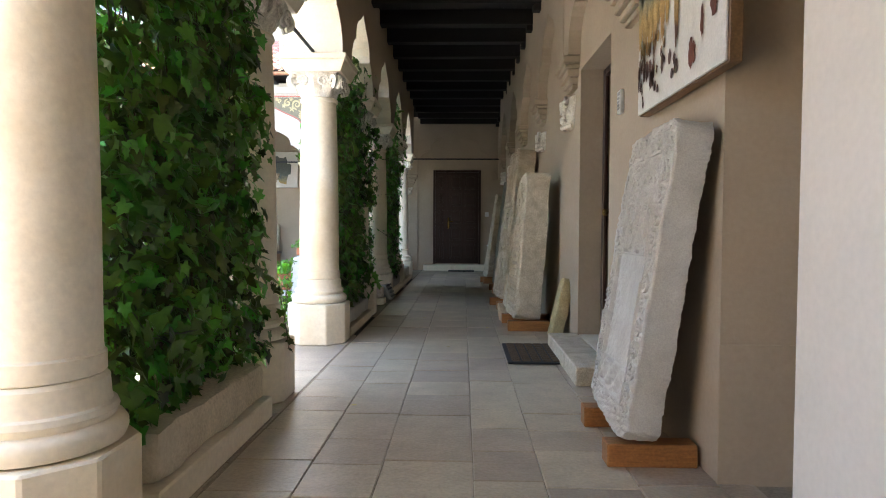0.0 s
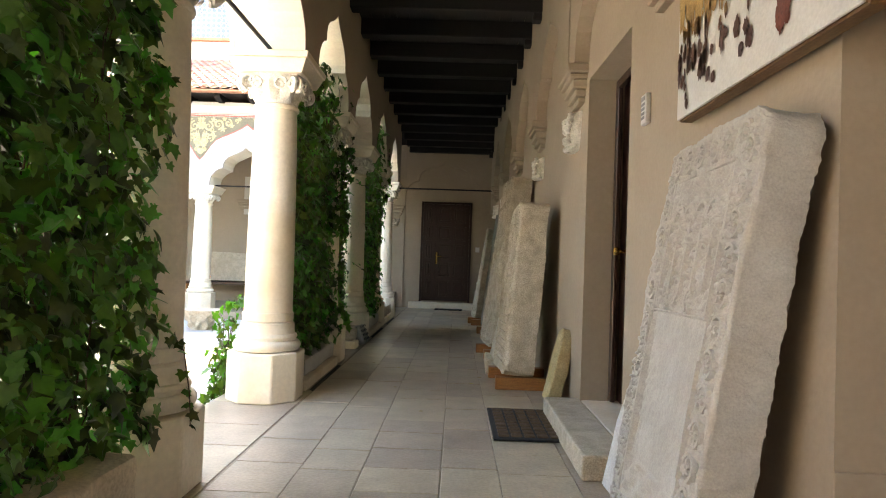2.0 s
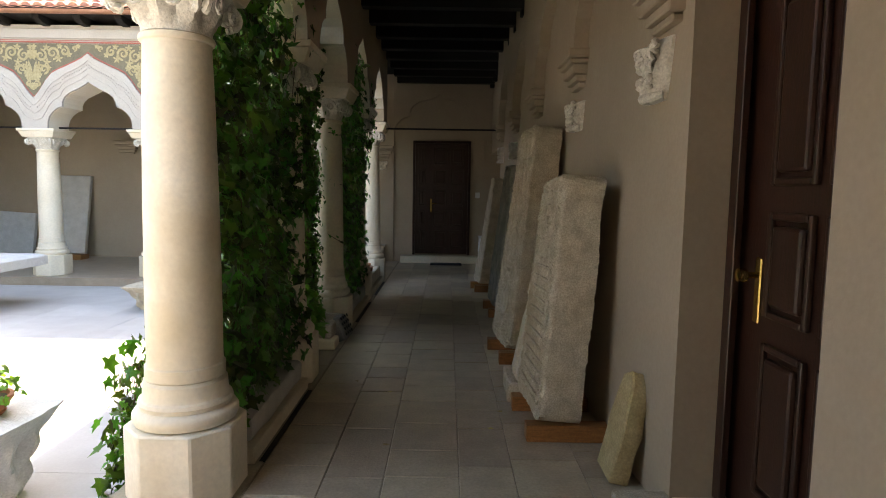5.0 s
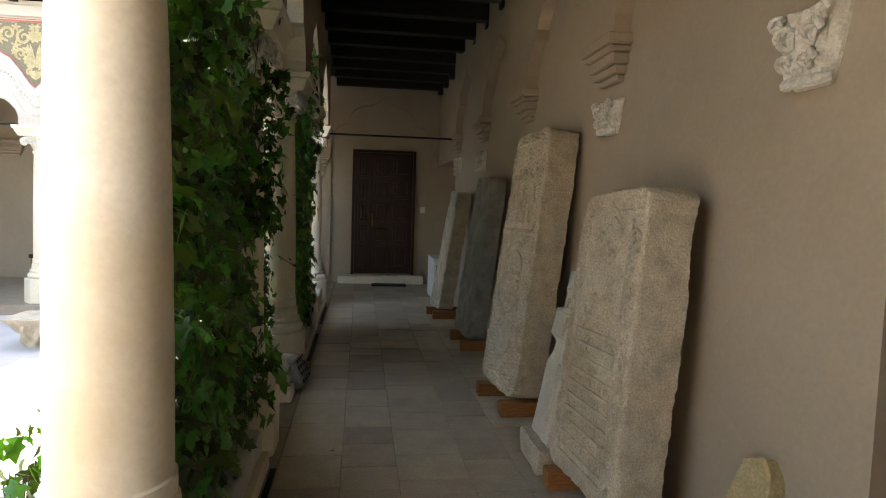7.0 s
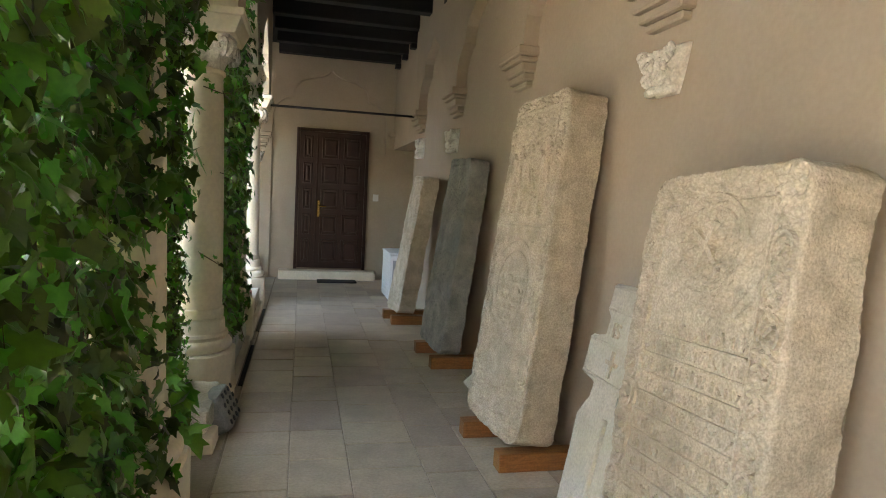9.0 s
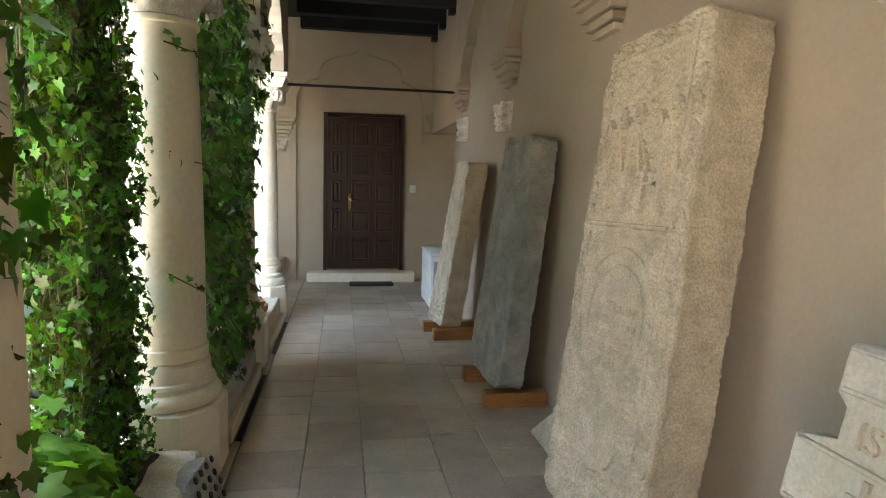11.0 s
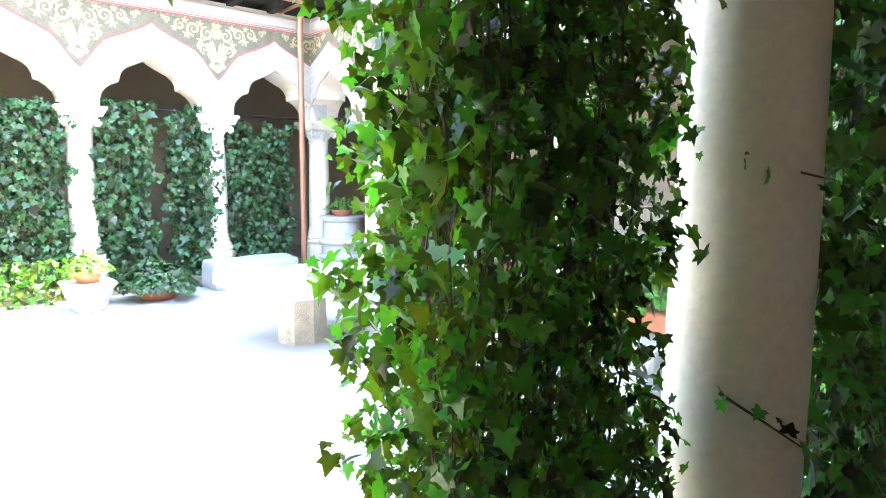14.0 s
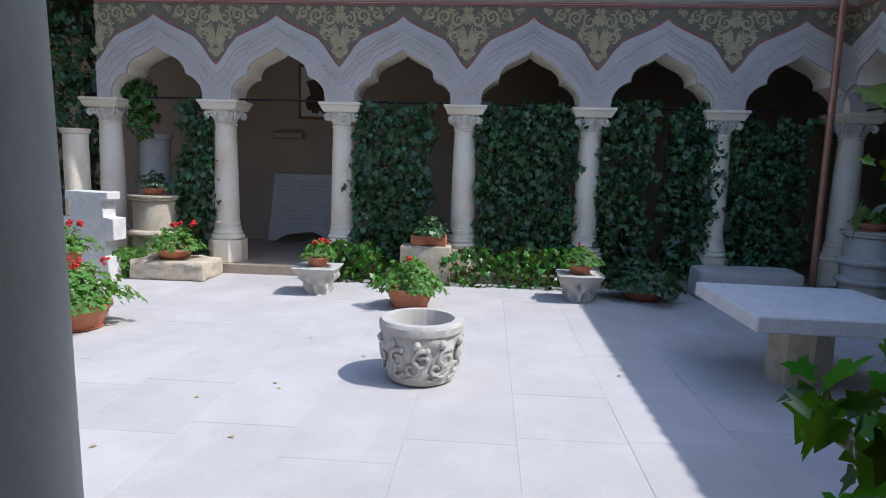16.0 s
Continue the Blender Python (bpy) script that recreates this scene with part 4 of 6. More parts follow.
def slab(name, label, bn, bf, tn, tf, thick, mat, style, seed, dens=80, wear=0.013):
    bn, bf, tn, tf = (Vector(p) for p in (bn, bf, tn, tf))
    w, h = (bf - bn).length, ((tn + tf) / 2 - (bn + bf) / 2).length
    nrm = (tn - bn).cross(bf - bn).normalized()
    if nrm.x > 0:
        nrm = -nrm
    nu, nv, nw = max(8, int(w * dens)), max(10, int(h * dens)), 8
    verts, faces = [], []

    def place(u, v, t):
        p = (bn * (1 - u) + bf * u) * (1 - v) + (tn * (1 - u) + tf * u) * v - nrm * thick * t
        q = p * 5.0 + Vector((seed, seed, seed))
        rim = 1.0 if (t > 0.02) else min(1.0, max(0.0, 1 - min(u * w, (1 - u) * w, v * h, (1 - v) * h) / 0.05))
        off = wear * rim * (noise.noise_vector(q) + 0.45 * noise.noise_vector(q * 4)) + wear * 0.35 * noise.noise_vector(q * 10) * rim
        # rounded corners of the outline
        du, dv = min(u, 1 - u) * w, min(v, 1 - v) * h
        rc = 0.08
        if du < rc and dv < rc:
            gap = math.hypot(rc - du, rc - dv)
            if gap > rc:
                mid = (bn + bf + tn + tf) / 4 - nrm * thick * t
                off += (mid - p).normalized() * (gap - rc)
        return p + off

    def sheet(a, b, fn):
        base = len(verts)
        for j in range(b + 1):
            for i in range(a + 1):
                verts.append(fn(i / a, j / b))
        for j in range(b):
            for i in range(a):
                k = base + j * (a + 1) + i
                faces.append((k, k + 1, k + a + 2, k + a + 1))

    sheet(nu, nv, lambda u, v: place(u, v, 0) + nrm * carve(style, u, v, w, h, seed))
    sheet(8, 12, lambda u, v: place(1 - u, v, 1))
    sheet(nw, nv, lambda u, v: place(0, v, 1 - u))
    sheet(nw, nv, lambda u, v: place(1, v, u))
    sheet(nu, nw, lambda u, v: place(u, 1, v))
    sheet(nu, nw, lambda u, v: place(u, 0, 1 - v))
    ob = mesh_from(name, verts, faces, mat, smooth=True)
    bmx = bmesh.new()
    bmx.from_mesh(ob.data)
    bmesh.ops.remove_doubles(bmx, verts=bmx.verts, dist=0.0006)
    bmesh.ops.recalc_face_normals(bmx, faces=bmx.faces)
    low = min(v.co.z for v in bmx.verts)
    bmx.to_mesh(ob.data)
    bmx.free()
    ob.location.z = 0.1 - low
    tagged(ob, label, "stone slab", "carved slabs along the wall")

    def on_face(x, z, lift):
        u, v = x / w, z / h
        return (bn * (1 - u) + bf * u) * (1 - v) + (tn * (1 - u) + tf * u) * v + nrm * lift

    def ridge(bm, x0, z0, x1, z1, lift, half):
        """A low raised bar on the face between two points."""
        dx, dz = x1 - x0, z1 - z0
        ln_ = math.hypot(dx, dz) or 1e-6
        px, pz = -dz / ln_ * half, dx / ln_ * half
        low = [bm.verts.new(on_face(x, z, -0.004)) for x, z in ((x0 - px, z0 - pz), (x1 - px, z1 - pz), (x1 + px, z1 + pz), (x0 + px, z0 + pz))]
        top = [bm.verts.new(on_face(x, z, lift * 2.2)) for x, z in ((x0 - px * 0.6, z0 - pz * 0.6), (x1 - px * 0.6, z1 - pz * 0.6), (x1 + px * 0.6, z1 + pz * 0.6), (x0 + px * 0.6, z0 + pz * 0.6))]
        bm.faces.new(top)
        for i in range(4):
            bm.faces.new((low[i], low[(i + 1) % 4], top[(i + 1) % 4], top[i]))

    def ring(bm, cx, cz, rx, rz, lift, half, a0=0.0, a1=2 * math.pi, n=28):
        rows = []
        for i in range(n + 1):
            c, s_ = math.cos(a0 + (a1 - a0) * i / n), math.sin(a0 + (a1 - a0) * i / n)
            rows.append([bm.verts.new(on_face(cx + (rx + k * half) * c, cz + (rz + k * half) * s_, z)) for k, z in ((-1, -0.004), (-0.6, lift), (0.6, lift), (1, -0.004))])
        for u, v in zip(rows, rows[1:]):
            for i in range(3):
                bm.faces.new((u[i], u[i + 1], v[i + 1], v[i]))

    rg = random.Random(int(seed * 10))
    b = {"tomb": 0.12, "script": 0.09, "figures": 0.08}.get(style)
    if b:
        for e in ((b, b, w - b, b), (w - b, b, w - b, h - b), (w - b, h - b, b, h - b), (b, h - b, b, b)):
            bmr = bmesh.new()
            n = 10
            for i in range(n):
                f0, f1 = i / n, (i + 1) / n
                ridge(bmr, e[0] + (e[2] - e[0]) * f0, e[1] + (e[3] - e[1]) * f0, e[0] + (e[2] - e[0]) * f1, e[1] + (e[3] - e[1]) * f1, 0.005 + rg.uniform(-0.002, 0.002), 0.006)
            part("border_fillet", bmr, mat, ob)
    if style == "script":
        z = 0.13
        while z < h * 0.66:
            bmr = bmesh.new()
            ridge(bmr, b + 0.015, z, w - b - 0.015, z, 0.005, 0.0045)
            x = b + 0.02
            while x < w - b - 0.04:
                g = rg.uniform(0.012, 0.03)
                for q in range(rg.choice((1, 2, 2, 3))):
                    xa, xb = x + rg.uniform(0, g), x + rg.uniform(0, g)
                    ridge(bmr, xa, z + 0.014, xb, z + rg.uniform(0.035, 0.056), 0.004, 0.0032)
                x += g + 0.008
            part("script_line", bmr, mat, ob, "line of worn raised letters")
            z += 0.068
        # a vine curling up both borders
        for side_x in (b * 0.5, w - b * 0.5):
            for i in range(int((h - 0.2) / 0.105)):
                bmr = bmesh.new()
                cz, sg = 0.12 + i * 0.105, 1 if i % 2 else -1
                ring(bmr, side_x, cz, 0.034, 0.048, 0.011, 0.008, sg * 0.6, sg * 0.6 + 4.6, 14)
                ridge(bmr, side_x - 0.012 * sg, cz - 0.012, side_x + 0.014 * sg, cz + 0.016, 0.007, 0.009)
                part("border_tendril", bmr, mat, ob, "curling carved tendril of the border")
        bmr = bmesh.new()
        for fx, fz, gx, gz in ((0.42, 0.80, 0.50, 0.84), (0.50, 0.84, 0.60, 0.87), (0.50, 0.84, 0.46, 0.89), (0.50, 0.84, 0.55, 0.79), (0.40, 0.79, 0.44, 0.77)):
            ridge(bmr, w * fx, h * fz, w * gx, h * gz, 0.008, 0.014)
        part("carved_motif", bmr, mat, ob, "worn spread carved motif in the medallion")
        bmr = bmesh.new()
        ring(bmr, w * 0.5, h * 0.84, 0.17, 0.15, 0.012, 0.010)
        ring(bmr, w * 0.5, h * 0.84, 0.13, 0.115, 0.006, 0.006)
        part("medallion", bmr, mat, ob, "worn round medallion")
    elif style == "figures":
        bmr = bmesh.new()
        # a round-headed arch in two bands on straight sides
        for rr, half, lift in ((0.36, 0.012, 0.010), (0.27, 0.008, 0.008)):
            ring(bmr, w / 2, h * 0.44, w * rr, w * rr * 1.05, lift, half, 0.0, math.pi)
            for sg in (-1, 1):
                ridge(bmr, w / 2 + sg * w * rr, h * 0.30, w / 2 + sg * w * rr, h * 0.44, lift * 0.5, half)
        part("medallion", bmr, mat, ob, "round-headed double carved arch")
        bmr = bmesh.new()
        ring(bmr, w / 2, h * 0.20, 0.13, 0.12, 0.009, 0.010)
        part("rosette", bmr, mat, ob, "round carved rosette")
        bmr = bmesh.new()
        ridge(bmr, b, h * 0.62, w - b, h * 0.62, 0.008, 0.008)
        part("dividing_fillet", bmr, mat, ob)
        for i in range(5):
            bmr = bmesh.new()
            z, x = h * 0.335 + i * 0.052, w * 0.29
            while x < w * 0.70:
                g = rg.uniform(0.012, 0.026)
                ridge(bmr, x, z, x + rg.uniform(-0.006, 0.008), z + rg.uniform(0.022, 0.036), 0.0025, 0.003)
                x += g
            part("script_line", bmr, mat, ob, "line of worn raised letters")
        for side_x in (b * 0.5, w - b * 0.5):
            for i in range(int((h - 0.15) / 0.09)):
                bmr = bmesh.new()
                cz, sg = 0.10 + i * 0.09, 1 if i % 2 else -1
                ring(bmr, side_x, cz, 0.024, 0.038, 0.009, 0.007, sg * 0.7, sg * 0.7 + 4.4, 12)
                part("border_tendril", bmr, mat, ob, "curling carved tendril of the border")
        bmr = bmesh.new()
        cx, cz = w * 0.40, h * 0.70
        ridge(bmr, cx, cz - 0.10, cx, cz + 0.08, 0.008, 0.009)
        ridge(bmr, cx - 0.06, cz, cx + 0.06, cz, 0.008, 0.009)
        part("carved_cross", bmr, mat, ob, "small raised carved cross")
        for args in ((cx + 0.08, cz + 0.1, 0.05, 0.06, 0.009, 0.009, 0.5, 4.0, 14), (w * 0.85, h * 0.75, 0.035, 0.09, 0.008, 0.008, 1.6, 4.7, 14)):
            bmr = bmesh.new()
            ring(bmr, *args)
            part("carved_curl", bmr, mat, ob, "worn curling carving")
        for fx in (0.22, 0.55, 0.73):
            bmr = bmesh.new()
            x, z = w * fx, h * 0.65
            ridge(bmr, x, z, x + 0.01, z + 0.20, 0.012, 0.022)
            ridge(bmr, x, z + 0.2, x, z + 0.30, 0.014, 0.032)
            ring(bmr, x, z + 0.35, 0.022, 0.026, 0.012, 0.014, n=10)
            ridge(bmr, x - 0.03, z + 0.27, x - 0.07, z + 0.14, 0.010, 0.010)
            ridge(bmr, x + 0.03, z + 0.27, x + 0.07, z + 0.34, 0.010, 0.010)
            part("carved_motif", bmr, mat, ob, "worn upright carved motif")
    elif style == "tomb":
        for i in range(4):
            bmr = bmesh.new()
            cx = b + 0.05 + (w - 2 * b - 0.1) * (i + 0.5) / 4
            ring(bmr, cx, h * 0.80, 0.045, 0.055, 0.010, 0.009, 0, math.pi, 14)
            ridge(bmr, cx - 0.045, h * 0.80, cx - 0.045, h * 0.64, 0.008, 0.007)
            ridge(bmr, cx + 0.045, h * 0.80, cx + 0.045, h * 0.64, 0.008, 0.007)
            ring(bmr, cx, h * 0.77, 0.02, 0.026, 0.010, 0.010, n=10)
            part("carved_arch", bmr, mat, ob, "small carved arch with a worn motif")
        # border of leafy rosettes
        runs = ((0.06, 0.06, 0.06, h - 0.06), (0.06, h - 0.06, w - 0.06, h - 0.06), (w - 0.06, h - 0.06, w - 0.06, 0.06))
        for x0, z0, x1, z1 in runs:
            n = int(math.hypot(x1 - x0, z1 - z0) / 0.088)
            for i in range(n):
                f = (i + 0.5) / n
                cx, cz = x0 + (x1 - x0) * f + rg.uniform(-0.005, 0.005), z0 + (z1 - z0) * f
                bmr = bmesh.new()
                ring(bmr, cx, cz, 0.033, 0.036, 0.009 * rg.uniform(0.6, 1.2), 0.007, rg.uniform(0, 1), rg.uniform(4.6, 6.3), 16)
                for q in range(5):
                    a = q * 1.257 + rg.uniform(-0.3, 0.3)
                    ridge(bmr, cx + 0.006 * math.cos(a), cz + 0.006 * math.sin(a), cx + 0.023 * math.cos(a), cz + 0.023 * math.sin(a), 0.006, 0.0065)
                part("border_rosette", bmr, mat, ob, "worn leafy rosette of the border")
        # curling drapery below the arches
        for i in range(9):
            bmr = bmesh.new()
            cx, cz = rg.uniform(b + 0.06, w - b - 0.06), h * rg.uniform(0.615, 0.71)
            r = rg.uniform(0.02, 0.045)
            a = rg.uniform(0, 6.28)
            ring(bmr, cx, cz, r, r * 1.3, 0.009, 0.008, a, a + rg.uniform(2.5, 4.5), 14)
            ring(bmr, cx + r * 0.5, cz - r, r * 0.6, r * 0.9, 0.007, 0.006, a + 2, a + 5, 12)
            part("carved_curl", bmr, mat, ob, "worn curling carving")
        bmr = bmesh.new()
        ridge(bmr, b, h * 0.585, w - b, h * 0.585, 0.004, 0.004)
        part("dividing_fillet", bmr, mat, ob)
    # squared timbers under both ends
    for f in (0.12, 0.85):
        c = bn * (1 - f) + bf * f
        x0, x1 = c.x - 0.06, wx(c.y) - 0.02
        tagged(part("timber_block", rough(boxed((x0, c.y - 0.05, 0.0), (x1, c.y + 0.05, 0.0985), 0.005), 0.001, 6), OAK), "short orange-brown oak block under a leaning slab", "wooden block", "timber blocks under the slabs")
    return ob


slab("tombstone", "big grey carved tombstone leaning on the wall", (1.13, 2.10, 0.1), (1.14, 2.82, 0.1), (1.29, 1.98, 1.41), (1.30, 2.66, 1.40), 0.14, SLAB_GREY, "tomb", 3.1, 190)
slab("tombstone", "thick buff tombstone with lines of worn script", (0.97, 5.52, 0.1), (0.93, 6.20, 0.1), (1.06, 5.50, 1.53), (1.06, 6.17, 1.47), 0.24, SLAB_WARM, "script", 7.7, 190)
slab("tombstone", "tall buff tombstone carved with figures and a medallion", (0.95, 7.10, 0.1), (0.86, 7.74, 0.1), (1.135, 7.10, 1.95), (1.09, 7.76, 1.935), 0.22, SLAB_WARM, "figures", 12.4, 190)
slab("tombstone", "dark grey plain tombstone leaning on the wall", (0.98, 8.98, 0.1), (0.94, 9.70, 0.1), (1.13, 8.90, 1.70), (1.11, 9.48, 1.70), 0.16, SLAB_DARK, "plain", 21.0, 130)
slab("tombstone", "narrow buff tombstone leaning on the wall", (0.90, 10.72, 0.1), (0.84, 11.18, 0.1), (1.06, 10.46, 1.59), (1.06, 11.0, 1.585), 0.18, SLAB_WARM, "plain", 31.5, 130)


def fragment(name, label, outline, thick, m, mat, seed, wear=0.008, category="stone fragment"):
    """A broken flat stone: an outline in x and z, its face towards -y of m."""
    bm = prism(outline, 0, thick, bevel=0.01)
    bmesh.ops.triangulate(bm, faces=bm.faces)
    bmesh.ops.subdivide_edges(bm, edges=[e for e in bm.edges if e.calc_length() > 0.05], cuts=2)
    rough(bm, wear, 9, 0, seed)
    for v in bm.verts:
        v.co = Vector((v.co.x, v.co.z, v.co.y))
    low = min((m @ v.co).z for v in bm.verts)
    m = Matrix.Translation((0, 0, -low)) @ m
    return tagged(part(name, bm, mat, m=m, smooth=True), label, category)


def lean(x, y, angle, turn=90.0):
    """Foot at x, y; face to the walk; leaning back on the wall."""
    return Matrix.Translation((x, y, 0)) @ Matrix.Rotation(radians(-turn), 4, "Z") @ Matrix.Rotation(radians(-angle), 4, "X")


fragment("stone_fragment", "small yellowish broken stone leaning by the recess", [(-0.13, 0), (0.12, 0.0), (0.13, 0.25), (0.09, 0.50), (0.04, 0.555), (-0.05, 0.52), (-0.10, 0.30)], 0.10, lean(1.24, 5.14, 12), STONE_YELLOW, 2.0)
fragment("stone_fragment", "whitish broken marble piece beside the big tombstone", [(-0.16, 0), (0.14, 0.0), (0.13, 0.30), (0.10, 0.50), (0.02, 0.58), (-0.10, 0.55), (-0.15, 0.3)], 0.07, lean(1.26, 3.24, 12), STONE_WHITE, 5.0)
fragment("stone_fragment", "flat triangular buff stone piece on the floor", [(-0.36, 0), (0.30, 0.0), (0.34, 0.16), (0.10, 0.42), (-0.12, 0.40)], 0.07, lean(1.06, 8.22, 35), SLAB_WARM, 8.0)
half = [(0.15, 0.0), (0.17, 0.40), (0.13, 0.41), (0.13, 0.46), (0.09, 0.47), (0.09, 0.55), (0.22, 0.55), (0.22, 0.72), (0.09, 0.73), (0.09, 0.82), (0.14, 0.83), (0.14, 0.95)]
CROSS_STONE = material("pale_buff_stone", (0.60, 0.55, 0.46), (0.50, 0.455, 0.37), 0.85, 8, 90, 0.4, mix=0.45, stain=(0.42, 0.40, 0.27), bump_scale=60)
stone_cross = fragment("stone_cross", "weathered pale stone cross with several arms leaning on the wall", half + [(-x, z) for x, z in reversed(half)], 0.10, lean(0.91, 6.36, 12), CROSS_STONE, 9.0, 0.004, "stone cross")
stone_cross.location.z += 0.138
for z0, z1, hw in ((0.56, 0.572, 0.20), (0.70, 0.712, 0.20), (0.84, 0.852, 0.12), (0.93, 0.94, 0.12)):
    part("fillet", boxed((-hw, -0.010, z0), (hw, 0.004, z1), 0.003), CROSS_STONE, stone_cross, "narrow raised fillet")
part("groove_edge", boxed((0.055, -0.018, 0.02), (0.075, 0.004, 0.44), 0.004), CROSS_STONE, stone_cross, "raised edge of the shaft's groove")
txt = bpy.data.curves.new("carved_letters", "FONT")
txt.body, txt.size, txt.extrude = "IS", 0.085, 0.005
letters = new("carved_letters", txt)
txt.materials.append(SLAB_WARM)
letters.parent = stone_cross
letters.matrix_basis = Matrix.Translation((-0.055, -0.003, 0.74)) @ Matrix.Rotation(radians(90), 4, "X")
tagged(letters, "shallow carved letters")
arrow = bmesh.new()
box(arrow, (-0.008, -0.010, 0.585), (0.008, 0.002, 0.69))
box(arrow, (-0.04, -0.0101, 0.635), (0.04, 0.0019, 0.65))
part("carved_mark", arrow, SLAB_WARM, stone_cross, "small carved cross mark")
fragment("stone_fragment", "rough broken stone lump beside the cross", [(-0.19, 0), (0.17, 0), (0.18, 0.14), (-0.18, 0.15)], 0.24, lean(0.86, 6.38, 0), SLAB_WARM, 11.0, 0.012)


def relief(y, z, w, h, seed, label):
    """A small carved capital fragment mounted on the wall."""
    bm = bmesh.new()
    n, k = 30, 26
    grid = []
    for j in range(k + 1):
        v = j / k
        half = w / 2 * (0.55 + 0.45 * v ** 0.8)
        row = []
        for i in range(n + 1):
            u = i / n * 2 - 1
            d = 0.06 * (1 - u * u) ** 0.5 + 0.018 * math.sin(u * 13 + seed) * math.sin(v * 11 + math.sin(u * 6)) + 0.012 * noise.noise(Vector((u * 6, v * 6, seed)))
            d *= min(1, (1 - abs(u)) * 8) * min(1, v * 9 + 0.3) * min(1, (1 - v) * 9 + 0.3)
            row.append(bm.verts.new((-0.012 - max(0, d), u * half, v * h)))
        grid.append(row)
    for a, b in zip(grid, grid[1:]):
        for i in range(n):
            bm.faces.new((a[i], a[i + 1], b[i + 1], b[i]))
    rim = [r[0] for r in grid] + grid[-1][1:] + [r[-1] for r in reversed(grid[:-1])] + list(reversed(grid[0][1:-1]))
    back = [bm.verts.new((0.03, v.co.y, v.co.z)) for v in rim]
    for i in range(len(rim)):
        j = (i + 1) % len(rim)
        bm.faces.new((rim[i], rim[j], back[j], back[i]))
    bm.faces.new(back)
    body = tagged(part("wall_relief", bm, CARVED, m=Matrix.Translation((wx(y), y, z)), smooth=True), label, "relief", "carved fragments on the wall")
    hw = w / 2 * 0.62
    part("base_ring", tube([(-0.02, -hw, 0.02), (-0.06, -hw * 0.7, 0.015), (-0.085, 0, 0.012), (-0.06, hw * 0.7, 0.015), (-0.02, hw, 0.02)], 0.022, 8), CARVED, body, "worn rounded foot", smooth=True)
    for sg in (-1, 1):
        for cy_, cz_, r_ in ((0.20, 0.62, 0.16), (0.18, 0.30, 0.11), (0.36, 0.84, 0.10)):
            pts = []
            for q in range(22):
                a = q / 21 * 8.5
                rr = r_ * w * (1 - 0.75 * q / 21)
                pts.append((-0.075 - 0.012 * math.sin(q), sg * (cy_ * w + rr * math.cos(a)), cz_ * h + rr * math.sin(a)))
            part("volute", tube(pts, 0.013 * w / 0.3, 6), CARVED, body, "small carved volute", smooth=True)
    return body


relief(5.04, 1.865, 0.30, 0.27, 1.0, "pale carved capital fragment fixed on the wall")
relief(6.66, 1.88, 0.28, 0.20, 4.0, "small pale carved capital fragment below a corbel")
relief(10.20, 1.84, 0.28, 0.22, 8.5, "small worn carved fragment on the wall")
relief(11.75, 1.86, 0.22, 0.24, 9.5, "carved head-shaped corbel fragment on the wall")
o = relief(0.0, 0.0, 0.24, 0.16, 3.3, "small carved bracket under the end corbel")
o.matrix_basis = Matrix.Translation((-0.85, END - 0.064, 1.80)) @ Matrix.Rotation(radians(90), 4, "Z")

# air-conditioning unit standing by the wall
ac = thing("air_conditioner", "white outdoor air-conditioning unit standing on the floor", "air conditioner", Matrix.Translation((0.98, 12.0, 0)))
part("case", boxed((0, 0, 0.03), (0.28, 0.78, 0.62), 0.012, 2), PLASTIC, ac)
part("top_cover", boxed((-0.01, -0.01, 0.622), (0.29, 0.79, 0.65), 0.008), PLASTIC, ac)
for i in range(9):
    part("louvre", boxed((-0.012, 0.08, 0.10 + i * 0.052), (-0.001, 0.66, 0.128 + i * 0.052), 0.003), PLASTIC, ac)
part("side_panel", boxed((0.03, -0.010, 0.08), (0.25, -0.001, 0.56), 0.004), GREY_PLASTIC, ac)
for y in (0.08, 0.62):
    part("foot", boxed((0.02, y, 0.0), (0.26, y + 0.06, 0.029)), IRON, ac)


# ---- troughs between the columns ----
def trough(y0, y1, label, mat, h=0.24, x0=-1.02, x1=-0.585, seed=1.0, base=0.085):
    root = thing("planting_trough", label, "stone trough", Matrix.Translation((0, 0, 0)))
    part("plinth", rough(boxed((x0 - 0.03, y0 - 0.03, 0.0), (x1 + 0.03, y1 + 0.03, base), 0.008), 0.003, 4, 0, seed), LIMESTONE, root, "low pale plinth")
    b = boxed((x0, y0 + 0.02, base + 0.003), (x1, y1 - 0.02, h), 0.028, 2)
    bmesh.ops.subdivide_edges(b, edges=[e for e in b.edges if e.calc_length() > 0.3], cuts=14, use_grid_fill=True)
    bmesh.ops.subdivide_edges(b, edges=[e for e in b.edges if e.calc_length() > 0.09], cuts=3, use_grid_fill=True)
    for v in rough(b, 0.011, 5, 0, seed).verts:
        v.co += 0.006 * noise.noise_vector(v.co * 22)
        v.co.z = max(v.co.z, base + 0.001)
    part("block", b, mat, root, "rough hewn stone block", smooth=True)
    part("soil", rough(boxed((x0 + 0.05, y0 + 0.1, h - 0.012), (x1 - 0.17, y1 - 0.08, h + 0.014), 0.008), 0.012, 9, 2, seed), EARTH, root, "dry soil with fallen leaves")
    return root


